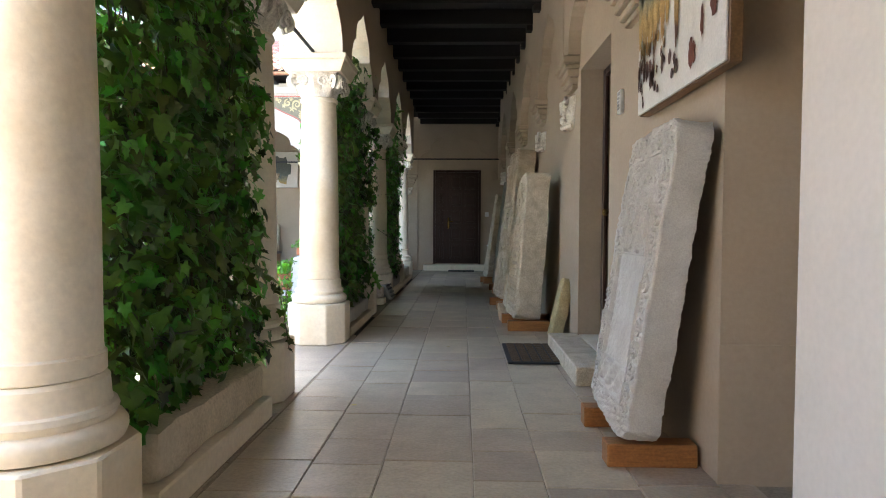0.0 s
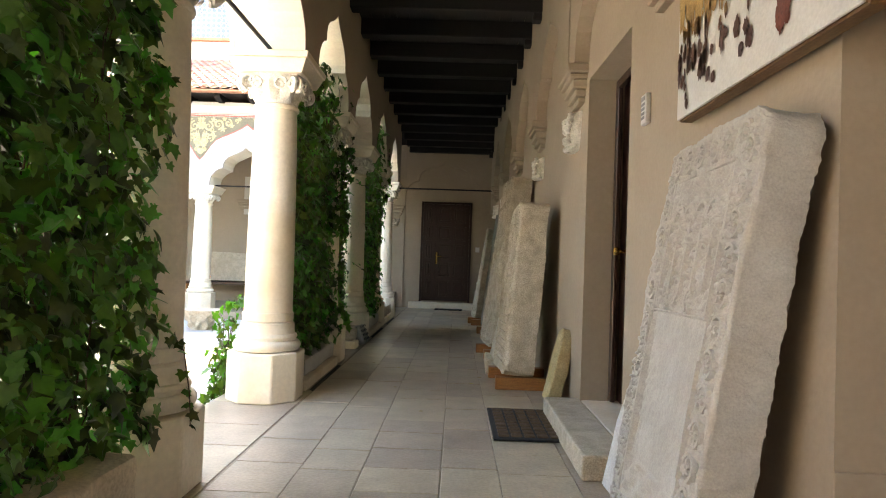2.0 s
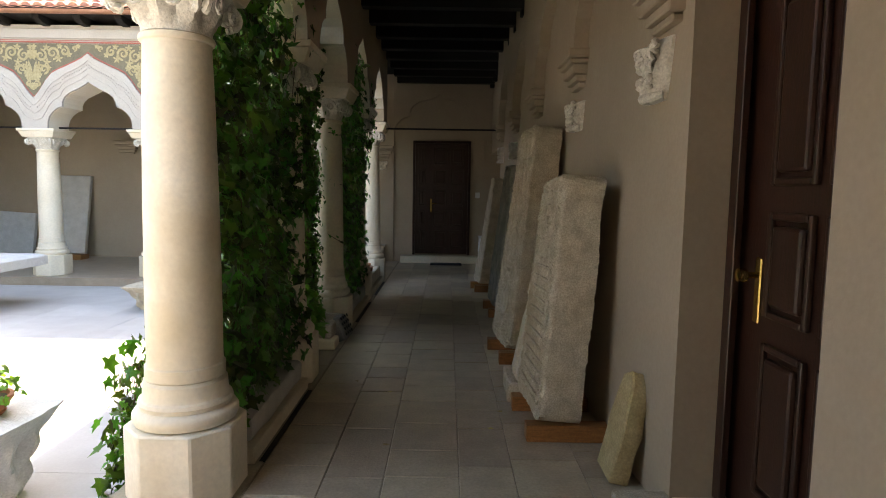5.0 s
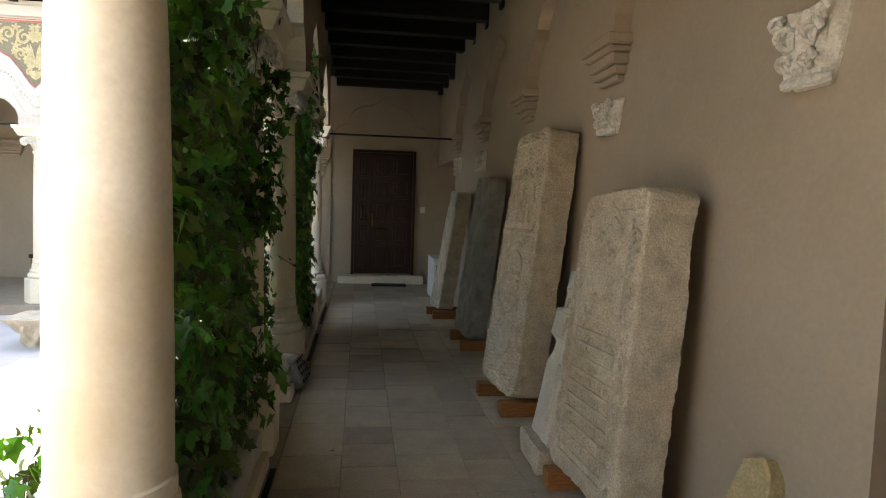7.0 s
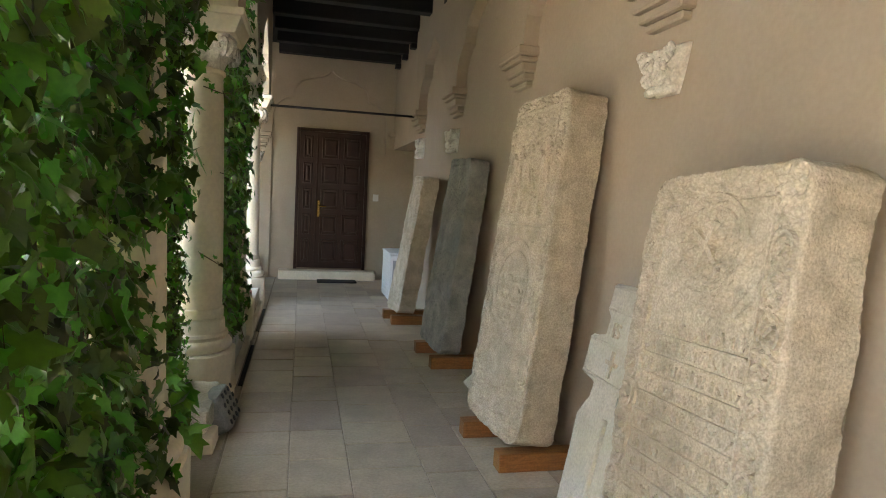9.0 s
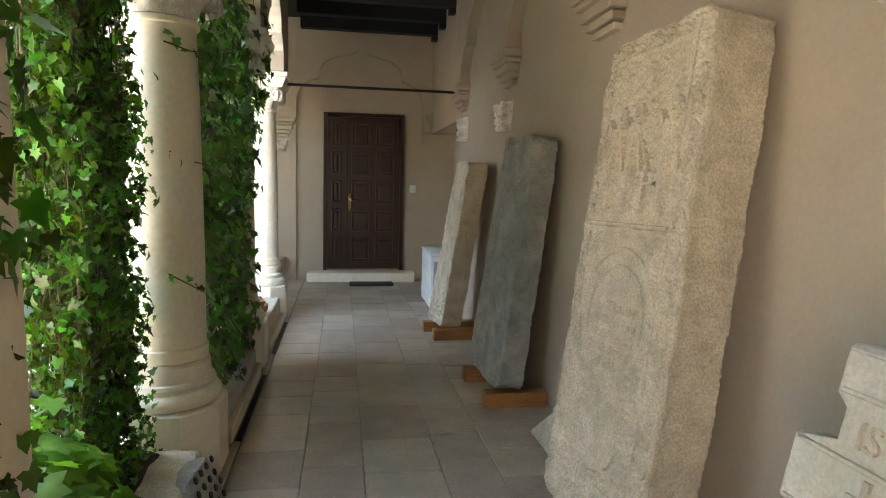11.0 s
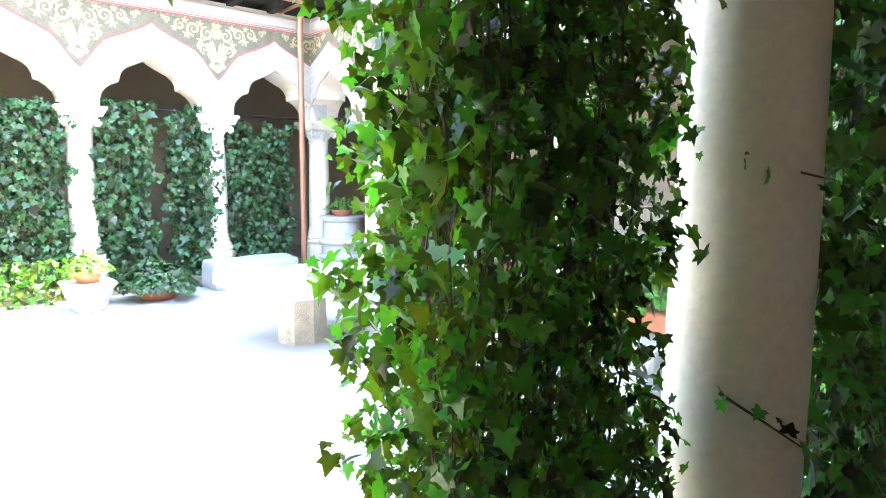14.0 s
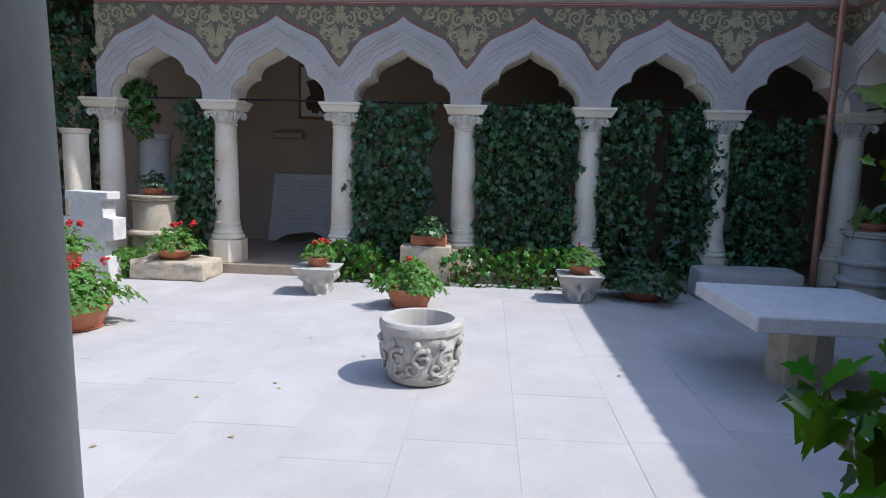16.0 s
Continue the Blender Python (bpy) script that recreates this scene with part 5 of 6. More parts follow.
trough(COLS[1] + 0.22, COLS[2] - 0.42, "long rough limestone trough between two columns", BUFF, 0.30, x1=-0.56, seed=2.0, base=0.115)
trough(COLS[3] + 0.27, COLS[4] - 0.27, "long carved stone trough between two columns", SLAB_GREY, 0.23, seed=4.0)
trough(COLS[4] + 0.85, COLS[5] - 0.27, "short rough stone trough under the hanging ivy", SLAB_WARM, 0.22, x0=-1.06, seed=5.0)
trough(COLS[5] + 0.27, COLS[6] - 0.27, "long grey stone trough between two columns", SLAB_GREY, 0.23, seed=6.0)
trough(COLS[6] + 0.27, COLS[7] - 0.27, "stone trough with small pots between two columns", SLAB_WARM, 0.26, seed=7.0)
# flat black strips along the colonnade stand in for the dark gap beside the troughs
for k in (3, 5, 6):
    structure("gap_strip", boxed((-0.545, COLS[k] + 0.28, -0.004), (-0.515, COLS[k + 1] - 0.28, 0.003)), IRON, "flat black strip for the dark gap beside the troughs", "drain")

# pierced stone leaning by a trough
ps = boxed((-0.14, -0.06, 0), (0.14, 0.06, 0.22), 0.03, 2)
rough(ps, 0.012, 8, 3, 5.0)
pierced = tagged(part("pierced_stone", ps, SLAB_DARK, m=Matrix.Translation((-0.52, 7.84, 0.02)) @ Matrix.Rotation(radians(84), 4, "Z") @ Matrix.Rotation(radians(-22), 4, "X"), smooth=True), "grey drilled stone fragment leaning by the trough", "stone fragment")
# thin black discs show the holes, the shade inside put in as colour
for i in range(4):
    for j in range(4):
        b = lathe([(0.015, 0.0), (0.015, 0.004)], 10)
        o = part("hole_disc", b, IRON, pierced, m=Matrix.Translation((-0.10 + i * 0.065 + (j % 2) * 0.02, -0.064, 0.05 + j * 0.05)) @ Matrix.Rotation(radians(90), 4, "X"))


# ---- ivy ----
LEAF_XY = ((0.0, 0.02), (0.18, 0.16), (0.46, 0.15), (0.33, -0.12), (0.48, -0.38), (0.24, -0.42), (0.0, -0.88), (-0.24, -0.42), (-0.48, -0.38), (-0.33, -0.12), (-0.46, 0.15), (-0.18, 0.16))
LEAF_V = np.array([(0.0, -0.22, 0.05)] + [(x, y, -0.05 * abs(x) * 2 - (0.10 if y < -0.8 else 0)) for x, y in LEAF_XY])
LEAF_F = np.array([(0, i, i % 12 + 1) for i in range(1, 13)])


def leaf_cloud(name, places, normals, sizes, mat, parent, label, rs, droop=0.35):
    """Many lobed leaves in one mesh, tips hanging down."""
    n = len(places)
    nrm = normals / np.linalg.norm(normals, axis=1)[:, None]
    down = np.tile((0.0, 0.0, -1.0), (n, 1)) + rs.normal(0, droop, (n, 3))
    ey = -(down - (down * nrm).sum(1)[:, None] * nrm)
    ey /= np.linalg.norm(ey, axis=1)[:, None] + 1e-9
    ex = np.cross(ey, nrm)
    squash = rs.uniform(0.75, 1.15, n)
    bend = rs.uniform(-0.5, 2.2, n)
    v = (places[:, None, :] + sizes[:, None, None] * (LEAF_V[None, :, 0:1] * squash[:, None, None] * ex[:, None, :] + LEAF_V[None, :, 1:2] * ey[:, None, :] + LEAF_V[None, :, 2:3] * bend[:, None, None] * nrm[:, None, :]))
    f = (LEAF_F[None] + (np.arange(n) * 13)[:, None, None]).reshape(-1)
    me = bpy.data.meshes.new(name)
    me.vertices.add(n * 13)
    me.vertices.foreach_set("co", v.reshape(-1))
    nf = n * 12
    me.loops.add(nf * 3)
    me.loops.foreach_set("vertex_index", f.astype(np.int32))
    me.polygons.add(nf)
    me.polygons.foreach_set("loop_start", np.arange(0, nf * 3, 3, dtype=np.int32))
    me.update(calc_edges=True)
    me.validate()
    me.materials.append(mat)
    ob = new(name, me)
    ob.parent = parent
    return tagged(ob, label, kind="stuff")


LEAF_MESHES = []
for q in range(4):
    me = bpy.data.meshes.new("ivy_leaf")
    me.from_pydata([(x * (0.85 + 0.1 * q), y, z * (0.5 + q * 0.7)) for x, y, z in LEAF_V.tolist()], [], [tuple(int(i) for i in f) for f in LEAF_F])
    me.materials.append(LEAF_ONE)
    LEAF_MESHES.append(me)


def ivy(label, axis, plane, a0, a1, z0, z1, depth, count, size, mat, seed, shape=None, singles=0, out=0.0, stems=26, crisp=1.0, wild=0.72):
    """A curtain of ivy in an arch. axis: 'y' or 'x', the way it runs; plane: where it hangs; shape: how full it is at (a, z)."""
    rs = np.random.RandomState(seed)
    root = thing("ivy_curtain", label, "ivy", group="ivy in the arches")
    P_, N_ = [], []
    while len(P_) < count:
        a, z = rs.uniform(a0 - 0.08, a1 + 0.08), rs.uniform(z0, z1)
        edge = min(a - a0, a1 - a, (z1 - z) * 0.8, (z - z0) + 0.25)
        ragged = 0.16 * noise.noise(Vector((a * 3.1, z * 3.1, seed))) + 0.10 * noise.noise(Vector((a * 9, z * 9, seed)))
        if edge + ragged * crisp < 0.02 + 0.06 * (1 - crisp):
            continue
        if shape and rs.uniform() > shape(a, z):
            continue
        side = 1 if rs.uniform() < 0.5 else -1
        bulge = 0.75 + 0.5 * noise.noise(Vector((a * 2.2, z * 1.8, seed + 9)))
        d = side * depth * bulge * (1 - 0.85 * rs.uniform() ** 2) + rs.normal(0, 0.025) + out
        nrm = np.array((side * 1.0, 0.0, 0.45)) + rs.normal(0, wild, 3)
        if axis == "y":
            P_.append((plane + d, a, z))
            N_.append(nrm)
        else:
            P_.append((a, plane + d, z))
            N_.append((nrm[1], nrm[0], nrm[2]))
    P_, N_ = np.array(P_), np.array(N_)
    sz = size * rs.choice((0.55, 0.75, 1.0, 1.3), len(P_), p=(0.25, 0.35, 0.28, 0.12)) * rs.uniform(0.85, 1.15, len(P_))
    leaf_cloud("leaves", P_, N_, sz, mat, root, "dense lobed ivy leaves", rs)
    bm = bmesh.new()
    for i in range(stems):
        margin = min(0.2, (a1 - a0) * 0.25)
        a = rs.uniform(a0 + margin, a1 - margin)
        pts, z = [], z0
        d = rs.uniform(-0.5, 0.5) * depth
        while z < z1 - 0.1:
            pts.append((plane + d + out * 0.6, a, z) if axis == "y" else (a, plane + d + out * 0.6, z))
            z += 0.16
            a = min(a1 - margin * 0.6, max(a0 + margin * 0.6, a + rs.normal(0, 0.035)))
            d = min(depth * 0.7, max(-depth * 0.7, d + rs.normal(0, 0.02)))
        tube(pts, rs.uniform(0.0025, 0.005), 5, bm, 0.5)
    part("stem_tangle", bm, STEM, root, "thin brown climbing stems", kind="stuff")
    for i in range(singles):
        j = rs.randint(len(P_))
        if crisp < 1 and P_[j][1] < a0 + 0.3:
            continue
        side = 1 if i % 3 else -1
        p = P_[j].copy()
        if axis == "y":
            p[0] = plane + side * (depth * 1.15) + out
            yaw = 90 * side
        else:
            p[1] = plane + side * (depth * 1.15) + out
            yaw = 180 if side > 0 else 0
        s = size * rs.uniform(0.7, 1.15)
        mm = Matrix.Translation(p) @ Euler((radians(90 + rs.normal(-15, 18)), radians(rs.normal(0, 25)), radians(yaw + rs.normal(0, 25)))).to_matrix().to_4x4() @ Matrix.Scale(s, 4)
        share("leaf", LEAF_MESHES[i % 4], root, mm)
    return root


def spray(root, pts, n, size, mat, seed):
    """A side shoot with leaves along it."""
    rs = np.random.RandomState(seed)
    part("shoot", tube(pts, 0.004, 5, None, 0.5), STEM, root, "thin brown shoot")
    pts = [Vector(p) for p in pts]
    P_ = []
    for i in range(n):
        f = i / max(1, n - 1) * (len(pts) - 1.001)
        k = int(f)
        P_.append(tuple(pts[k].lerp(pts[k + 1], f - k) + Vector(rs.normal(0, 0.018, 3))))
    P_ = np.array(P_)
    leaf_cloud("shoot_leaves", P_, rs.normal(0, 0.5, (n, 3)) + np.array((0.6, 0.1, 0.6)), size * rs.uniform(0.6, 1.1, n), mat, root, "fresh leaves on a side shoot", rs, 0.6)


iv1 = ivy("dense dark green ivy curtain filling the arch above the trough", "y", AX + 0.01, COLS[1] + 0.20, COLS[2] - 0.20, 0.30, 3.15, 0.17, 9800, 0.085, LEAF, 11, singles=90, stems=40)
ivy("dark green ivy curtain beside a column", "y", AX, COLS[3] + 0.16, COLS[4] - 0.12, 0.22, 2.75, 0.17, 6500, 0.085, LEAF, 12, singles=70,
          shape=lambda a, z: 1.0 if z < 2.0 else (0.9 if a < COLS[3] + 1.0 else 0.55))
iv3 = ivy("bright backlit ivy hanging in half of the arch", "y", AX - 0.14, COLS[4] + 0.68, COLS[5] - 0.24, -0.10, 2.95, 0.16, 15500, 0.045, LEAF_YOUNG, 13, singles=60, stems=60, crisp=0.7, wild=1.2)
iv4 = ivy("thick dark ivy curtain filling the arch", "y", AX + 0.02, COLS[5] + 0.14, COLS[6] - 0.10, 0.22, 2.95, 0.19, 6200, 0.08, LEAF, 14, singles=60)
ivy("light ivy tuft hanging round the capital", "y", AX + 0.05, COLS[6] - 0.25, COLS[6] + 0.55, 1.7, 2.7, 0.20, 700, 0.075, LEAF_YOUNG, 15, shape=lambda a, z: max(0.05, 0.2 + (z - 1.9)), stems=8)
ivy("fresh ivy growing up the courtyard side of a column", "y", AX - 0.38, COLS[3] + 0.06, COLS[3] + 0.40, CY, 0.70, 0.07, 260, 0.07, LEAF_YOUNG, 16, shape=lambda a, z: max(0.05, 1.0 - 1.0 * z), stems=10)
iv7 = ivy("light ivy tuft hanging over the passage", "y", AX - 0.14, COLS[4] + 0.30, COLS[4] + 0.80, 1.75, 2.95, 0.12, 420, 0.045, LEAF_YOUNG, 17, shape=lambda a, z: max(0.03, 0.1 + 0.9 * (z - 2.0)), stems=8)
ivy("dark ivy edge hanging beside the passage", "y", AX - 0.36, 7.58, 7.80, 0.9, 2.7, 0.09, 1100, 0.04, LEAF_YOUNG, 18, stems=14, wild=1.0)
ivy("loose ivy trailing over the side of a column", "y", AX + 0.06, COLS[4] - 0.40, COLS[4] - 0.02, 0.30, 2.75, 0.22, 900, 0.065, LEAF_YOUNG, 19, shape=lambda a, z: 0.9 if (0.5 + 0.5 * math.sin(z * 4.2 + 0.8)) > 0.35 else 0.12, stems=8, wild=1.0)
spray(iv3, [(AX - 0.15, 7.46, 2.02), (AX - 0.24, 7.30, 1.88), (AX - 0.30, 7.18, 1.82), (AX - 0.34, 7.07, 1.78)], 16, 0.062, LEAF_YOUNG, 3)
spray(iv3, [(AX + 0.06, 8.25, 1.52), (AX + 0.14, 8.33, 1.48), (AX + 0.21, 8.36, 1.46)], 6, 0.05, LEAF_YOUNG, 4)
spray(iv3, [(AX + 0.06, 8.2, 1.98), (AX + 0.15, 8.28, 1.96), (AX + 0.2, 8.34, 1.97)], 5, 0.05, LEAF_YOUNG, 5)
spray(iv3, [(AX + 0.06, 8.2, 0.98), (AX + 0.14, 8.26, 0.92), (AX + 0.2, 8.31, 0.87)], 6, 0.05, LEAF_YOUNG, 6)
spray(iv7, [(-1.42, 6.92, 2.35), (-1.47, 6.95, 2.1), (-1.5, 6.93, 1.92), (-1.52, 6.9, 1.80)], 14, 0.07, LEAF_YOUNG, 9)
spray(iv1, [(AX + 0.12, 3.05, 0.75), (AX + 0.2, 3.12, 0.6), (AX + 0.24, 3.1, 0.42), (AX + 0.27, 3.05, 0.3)], 18, 0.06, LEAF, 7)
spray(iv4, [(AX + 0.2, 8.8, 0.5), (AX + 0.26, 8.75, 0.4), (AX + 0.29, 8.7, 0.33)], 6, 0.05, LEAF, 8)

# ivy across the courtyard: LEAF_FAR has the shade in its colour, the sunlit foot LEAF_YOUNG
wc = [NY - WS * k for k in range(7)]
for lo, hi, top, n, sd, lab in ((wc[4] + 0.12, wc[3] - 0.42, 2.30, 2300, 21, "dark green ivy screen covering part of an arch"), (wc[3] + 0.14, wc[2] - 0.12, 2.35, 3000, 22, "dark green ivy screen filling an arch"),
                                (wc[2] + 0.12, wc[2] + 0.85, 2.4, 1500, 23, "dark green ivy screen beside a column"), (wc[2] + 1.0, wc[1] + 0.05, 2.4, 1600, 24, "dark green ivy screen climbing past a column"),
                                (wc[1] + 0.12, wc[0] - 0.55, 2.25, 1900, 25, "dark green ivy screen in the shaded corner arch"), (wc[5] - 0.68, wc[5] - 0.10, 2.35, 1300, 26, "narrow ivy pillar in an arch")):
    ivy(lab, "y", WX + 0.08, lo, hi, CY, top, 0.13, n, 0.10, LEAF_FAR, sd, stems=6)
for lo, hi, sd in ((wc[4] - 0.15, wc[4] + 0.7, 31), (wc[3] - 0.25, wc[2] + 0.05, 32)):
    ivy("sunlit ivy spreading low over the paving edge", "y", WX + 0.52, lo, hi, CY, 0.42, 0.2, 700, 0.085, LEAF_YOUNG, sd, stems=3)
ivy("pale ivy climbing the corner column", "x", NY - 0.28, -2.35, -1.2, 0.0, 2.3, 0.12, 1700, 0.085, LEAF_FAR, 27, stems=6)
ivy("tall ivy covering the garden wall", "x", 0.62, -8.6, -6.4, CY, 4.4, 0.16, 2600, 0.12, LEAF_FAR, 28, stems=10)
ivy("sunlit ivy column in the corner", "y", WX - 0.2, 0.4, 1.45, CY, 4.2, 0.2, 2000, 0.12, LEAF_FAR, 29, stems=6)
ivy("ivy tuft above a column stump", "y", WX - 0.1, wc[6] + 0.15, wc[6] + 0.6, 1.75, 2.6, 0.15, 420, 0.09, LEAF_YOUNG, 30, stems=3)


# ---- pots, stones and furniture of the courtyard ----
def leaves_round(root, center, radius, height, n, size, mat, seed, flowers=0):
    """A bushy plant of many leaves over a rim, with a few blooms."""
    rs = np.random.RandomState(seed)
    t, u = rs.uniform(0, 2 * math.pi, n), rs.uniform(0, 1, n) ** 0.5
    lump = 1 + 0.25 * np.sin(3 * t + seed) + 0.15 * np.sin(7 * t)
    z = height * (1 - u ** 2) * rs.uniform(0.35, 1.05, n) + 0.02
    P_ = np.stack((center[0] + radius * lump * u * np.cos(t), center[1] + radius * lump * u * np.sin(t), center[2] + z), 1)
    N_ = np.stack((np.cos(t) * u, np.sin(t) * u, 0.8 + 0 * t), 1) + rs.normal(0, 0.35, (n, 3))
    leaf_cloud("foliage", P_, N_, size * rs.uniform(0.6, 1.2, n), mat, root, "rounded green foliage", rs, 0.9)
    bm = bmesh.new()
    for i in range(7):
        a = rs.uniform(0, 6.28)
        tube([(center[0], center[1], center[2] - 0.01), (center[0] + radius * 0.5 * math.cos(a), center[1] + radius * 0.5 * math.sin(a), center[2] + height * 0.6)], 0.005, 5, bm)
    part("stalk_tangle", bm, STEM, root, kind="stuff")
    for i in range(flowers):
        a, r = rs.uniform(0, 6.28), radius * rs.uniform(0.1, 0.8)
        bm = bmesh.new()
        for j in range(9):
            q = Vector((center[0] + r * math.cos(a), center[1] + r * math.sin(a), center[2] + height * 1.05)) + Vector(rs.normal(0, 0.014, 3))
            bmesh.ops.create_icosphere(bm, subdivisions=1, radius=0.016, matrix=Matrix.Translation(q))
        part("bloom", bm, PETAL, root, "red geranium bloom")


def bowl_pot(x, y, z, r, h, seed, label, n=420, flowers=4, size=0.06, mat=None, spread=1.35):
    root = thing("flower_pot", label, "potted plant", Matrix.Translation((x, y, z)))
    prof = [(r * 0.55, 0.0), (r * 0.72, 0.02), (r * 0.92, h * 0.55), (r * 0.98, h * 0.8), (r * 1.06, h * 0.82), (r * 1.06, h), (r * 0.93, h), (r * 0.88, h * 0.8), (0.02, h * 0.78)]
    part("pot", lathe(prof, 32), TERRACOTTA, root, "terracotta bowl", smooth=True)
    part("saucer", lathe([(r * 0.68, 0.0), (r * 0.8, 0.018), (r * 0.78, 0.022), (r * 0.56, 0.006)], 28), TERRACOTTA, root, smooth=True)
    part("soil", lathe([(r * 0.88, h * 0.80), (r * 0.6, h * 0.86), (0.02, h * 0.88)], 24), EARTH, root)
    leaves_round(root, (0, 0, h * 0.86), r * spread * 1.05, r * 1.35, int(n * 1.3), size, mat or LEAF_POT, seed, flowers)
    return root


def capital_stone(x, y, z, w, h, seed, label, mat=SLAB_GREY):
    """An upturned old capital: a square top over a carved bell."""
    bm = bmesh.new()
    n, k = 56, 14
    rings = []
    for i in range(k + 1):
        f = i / k
        ring = []
        for j in range(n):
            t = 2 * math.pi * j / n
            sq = 1 / max(abs(math.cos(t)), abs(math.sin(t)))
            r = w * (0.27 + 0.23 * f ** 1.6) * (1 + 0.8 * f * f * (sq - 1))
            if f < 0.78:
                r += w * 0.065 * math.sin(8 * t + seed) * math.sin(math.pi * f / 0.78 * 2) + w * 0.035 * math.sin(13 * t) * f
            r += w * 0.03 * noise.noise(Vector((5 * math.cos(t), 5 * math.sin(t), f * 5 + seed)))
            ring.append(bm.verts.new((r * math.cos(t), r * math.sin(t), h * f)))
        rings.append(ring)
    for a, b in zip(rings, rings[1:]):
        for j in range(n):
            bm.faces.new((a[j], a[(j + 1) % n], b[(j + 1) % n], b[j]))
    bm.faces.new(rings[0])
    bm.faces.new(rings[-1])
    return tagged(part("stone_capital", bm, mat, m=Matrix.Translation((x, y, z)), smooth=True), label, "stone capital", "old capitals used as stands")


# well head
bm = bmesh.new()
n, k = 96, 22
rings = []
prof = [(0.22, 0.0), (0.25, 0.02)] + [(0.25 + 0.05 * math.sin(f * 1.5708), 0.02 + 0.36 * f) for f in [i / 16 for i in range(1, 17)]] + [(0.315, 0.39), (0.318, 0.44), (0.30, 0.465), (0.245, 0.465), (0.235, 0.43), (0.225, 0.10), (0.02, 0.09)]
for i, (r, z) in enumerate(prof):
    ring = []
    for j in range(n):
        t = 2 * math.pi * j / n
        d = 0.0
        if 2 <= i <= 17:
            f = (i - 2) / 15
            d = 0.022 * math.sin(7 * t + 1.5 * math.sin(5 * f)) * math.sin(math.pi * f * 2.2 + 0.4) + 0.02 * noise.noise(Vector((4.5 * math.cos(t), 4.5 * math.sin(t), z * 11)))
            d *= math.sin(math.pi * min(1, max(0, f))) ** 0.4
        d += 0.006 * noise.noise(Vector((8 * math.cos(t), 8 * math.sin(t), z * 9)))
        ring.append(bm.verts.new(((r + d) * math.cos(t), (r + d) * math.sin(t), z)))
    rings.append(ring)
for a, b in zip(rings, rings[1:]):
    for j in range(n):
        bm.faces.new((a[j], a[(j + 1) % n], b[(j + 1) % n], b[j]))
bm.faces.new(rings[0])
bm.faces.new(rings[-1])
well = tagged(part("well_head", bm, SLAB_GREY, m=Matrix.Translation((-5.0, 6.62, CY)), smooth=True), "round carved grey stone well head on the paving", "well head")


def on_well(t, z, lift):
    r = 0.25 + 0.05 * math.sin(min(1.0, max(0.0, (z - 0.02) / 0.36)) * 1.5708) + lift
    return (r * math.cos(t), r * math.sin(t), z)


for i in range(10):
    t0 = 2 * math.pi * i / 10
    bm = bmesh.new()
    for sg, cz, rr in ((1, 0.22, 0.075), (-1, 0.15, 0.06)):
        pts = []
        for q in range(20):
            a = 1.2 + sg * q / 19 * 7.5
            k = rr * (1 - 0.7 * q / 19)
            pts.append(on_well(t0 + sg * 0.13 + k * math.cos(a) / 0.29, cz + k * math.sin(a), 0.008))
        tube(pts, 0.017, 6, bm, 0.7)
    tube([on_well(t0 - 0.3, 0.06, 0.006), on_well(t0 - 0.1, 0.10, 0.012), on_well(t0 + 0.1, 0.08, 0.01), on_well(t0 + 0.3, 0.12, 0.006)], 0.016, 6, bm, 0.8)
    part("carved_scroll", bm, SLAB_GREY, well, "worn raised scroll", smooth=True)
    for dt, z, r in ((0.0, 0.33, 0.032), (0.25, 0.29, 0.024)):
        b = lathe([(r * 0.4, -r), (r * 0.85, -r * 0.5), (r, 0.0), (r * 0.85, r * 0.5), (r * 0.4, r)], 12)
        part("boss", b, SLAB_GREY, well, "round raised boss", m=Matrix.Translation(on_well(t0 + dt, z, 0.004)), smooth=True)

# stone table
tab = thing("stone_table", "big pale stone table with an octagonal leg", "table", Matrix.Translation((-5.40, 9.55, CY)))
part("tabletop", rough(prism([(-0.64, -0.62), (0.60, -0.60), (0.62, 0.55), (0.40, 0.72), (-0.62, 0.70)], 0.51, 0.63, bevel=0.012), 0.006, 3), STONE_WHITE, tab, "thick rough slab top")
part("leg", rough(lathe([(0.24, 0.0), (0.235, 0.25), (0.235, 0.505)], 8), 0.005, 4), SLAB_WARM, tab, "octagonal pale stone leg")
bm = rough(boxed((-8.78, 9.75, CY), (-8.28, 11.0, 0.26), 0.04, 2), 0.03, 2.2, 4, 3.0)
for v in bm.verts:
    v.co.z = max(v.co.z, CY)
tagged(part("stone_block", bm, SLAB_GREY, smooth=True), "long rough grey stone block lying by the arcade", "stone block")

capital_stone(-7.80, 5.05, CY, 0.55, 0.33, 1.0, "weathered upturned capital carrying a flower pot")
bowl_pot(-7.80, 5.05, 0.212, 0.14, 0.12, 41, "small terracotta pot of red geraniums on a stone capital", 260, 4, 0.055)
capital_stone(-8.00, 8.22, CY, 0.56, 0.33, 2.0, "weathered upturned capital carrying a pot")
bowl_pot(-8.00, 8.22, 0.212, 0.15, 0.13, 42, "small terracotta pot of bright green plants on a capital", 300, 1, 0.055)
bowl_pot(-7.25, 6.25, CY, 0.26, 0.24, 43, "round terracotta bowl of pale green plants", 520, 1, 0.065)
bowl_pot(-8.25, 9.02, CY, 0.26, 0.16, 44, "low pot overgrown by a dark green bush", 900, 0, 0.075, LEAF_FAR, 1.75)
bowl_pot(-5.85, 3.30, CY, 0.30, 0.24, 45, "large terracotta bowl of green leaves and red flowers", 620, 6, 0.07, None, 1.4)
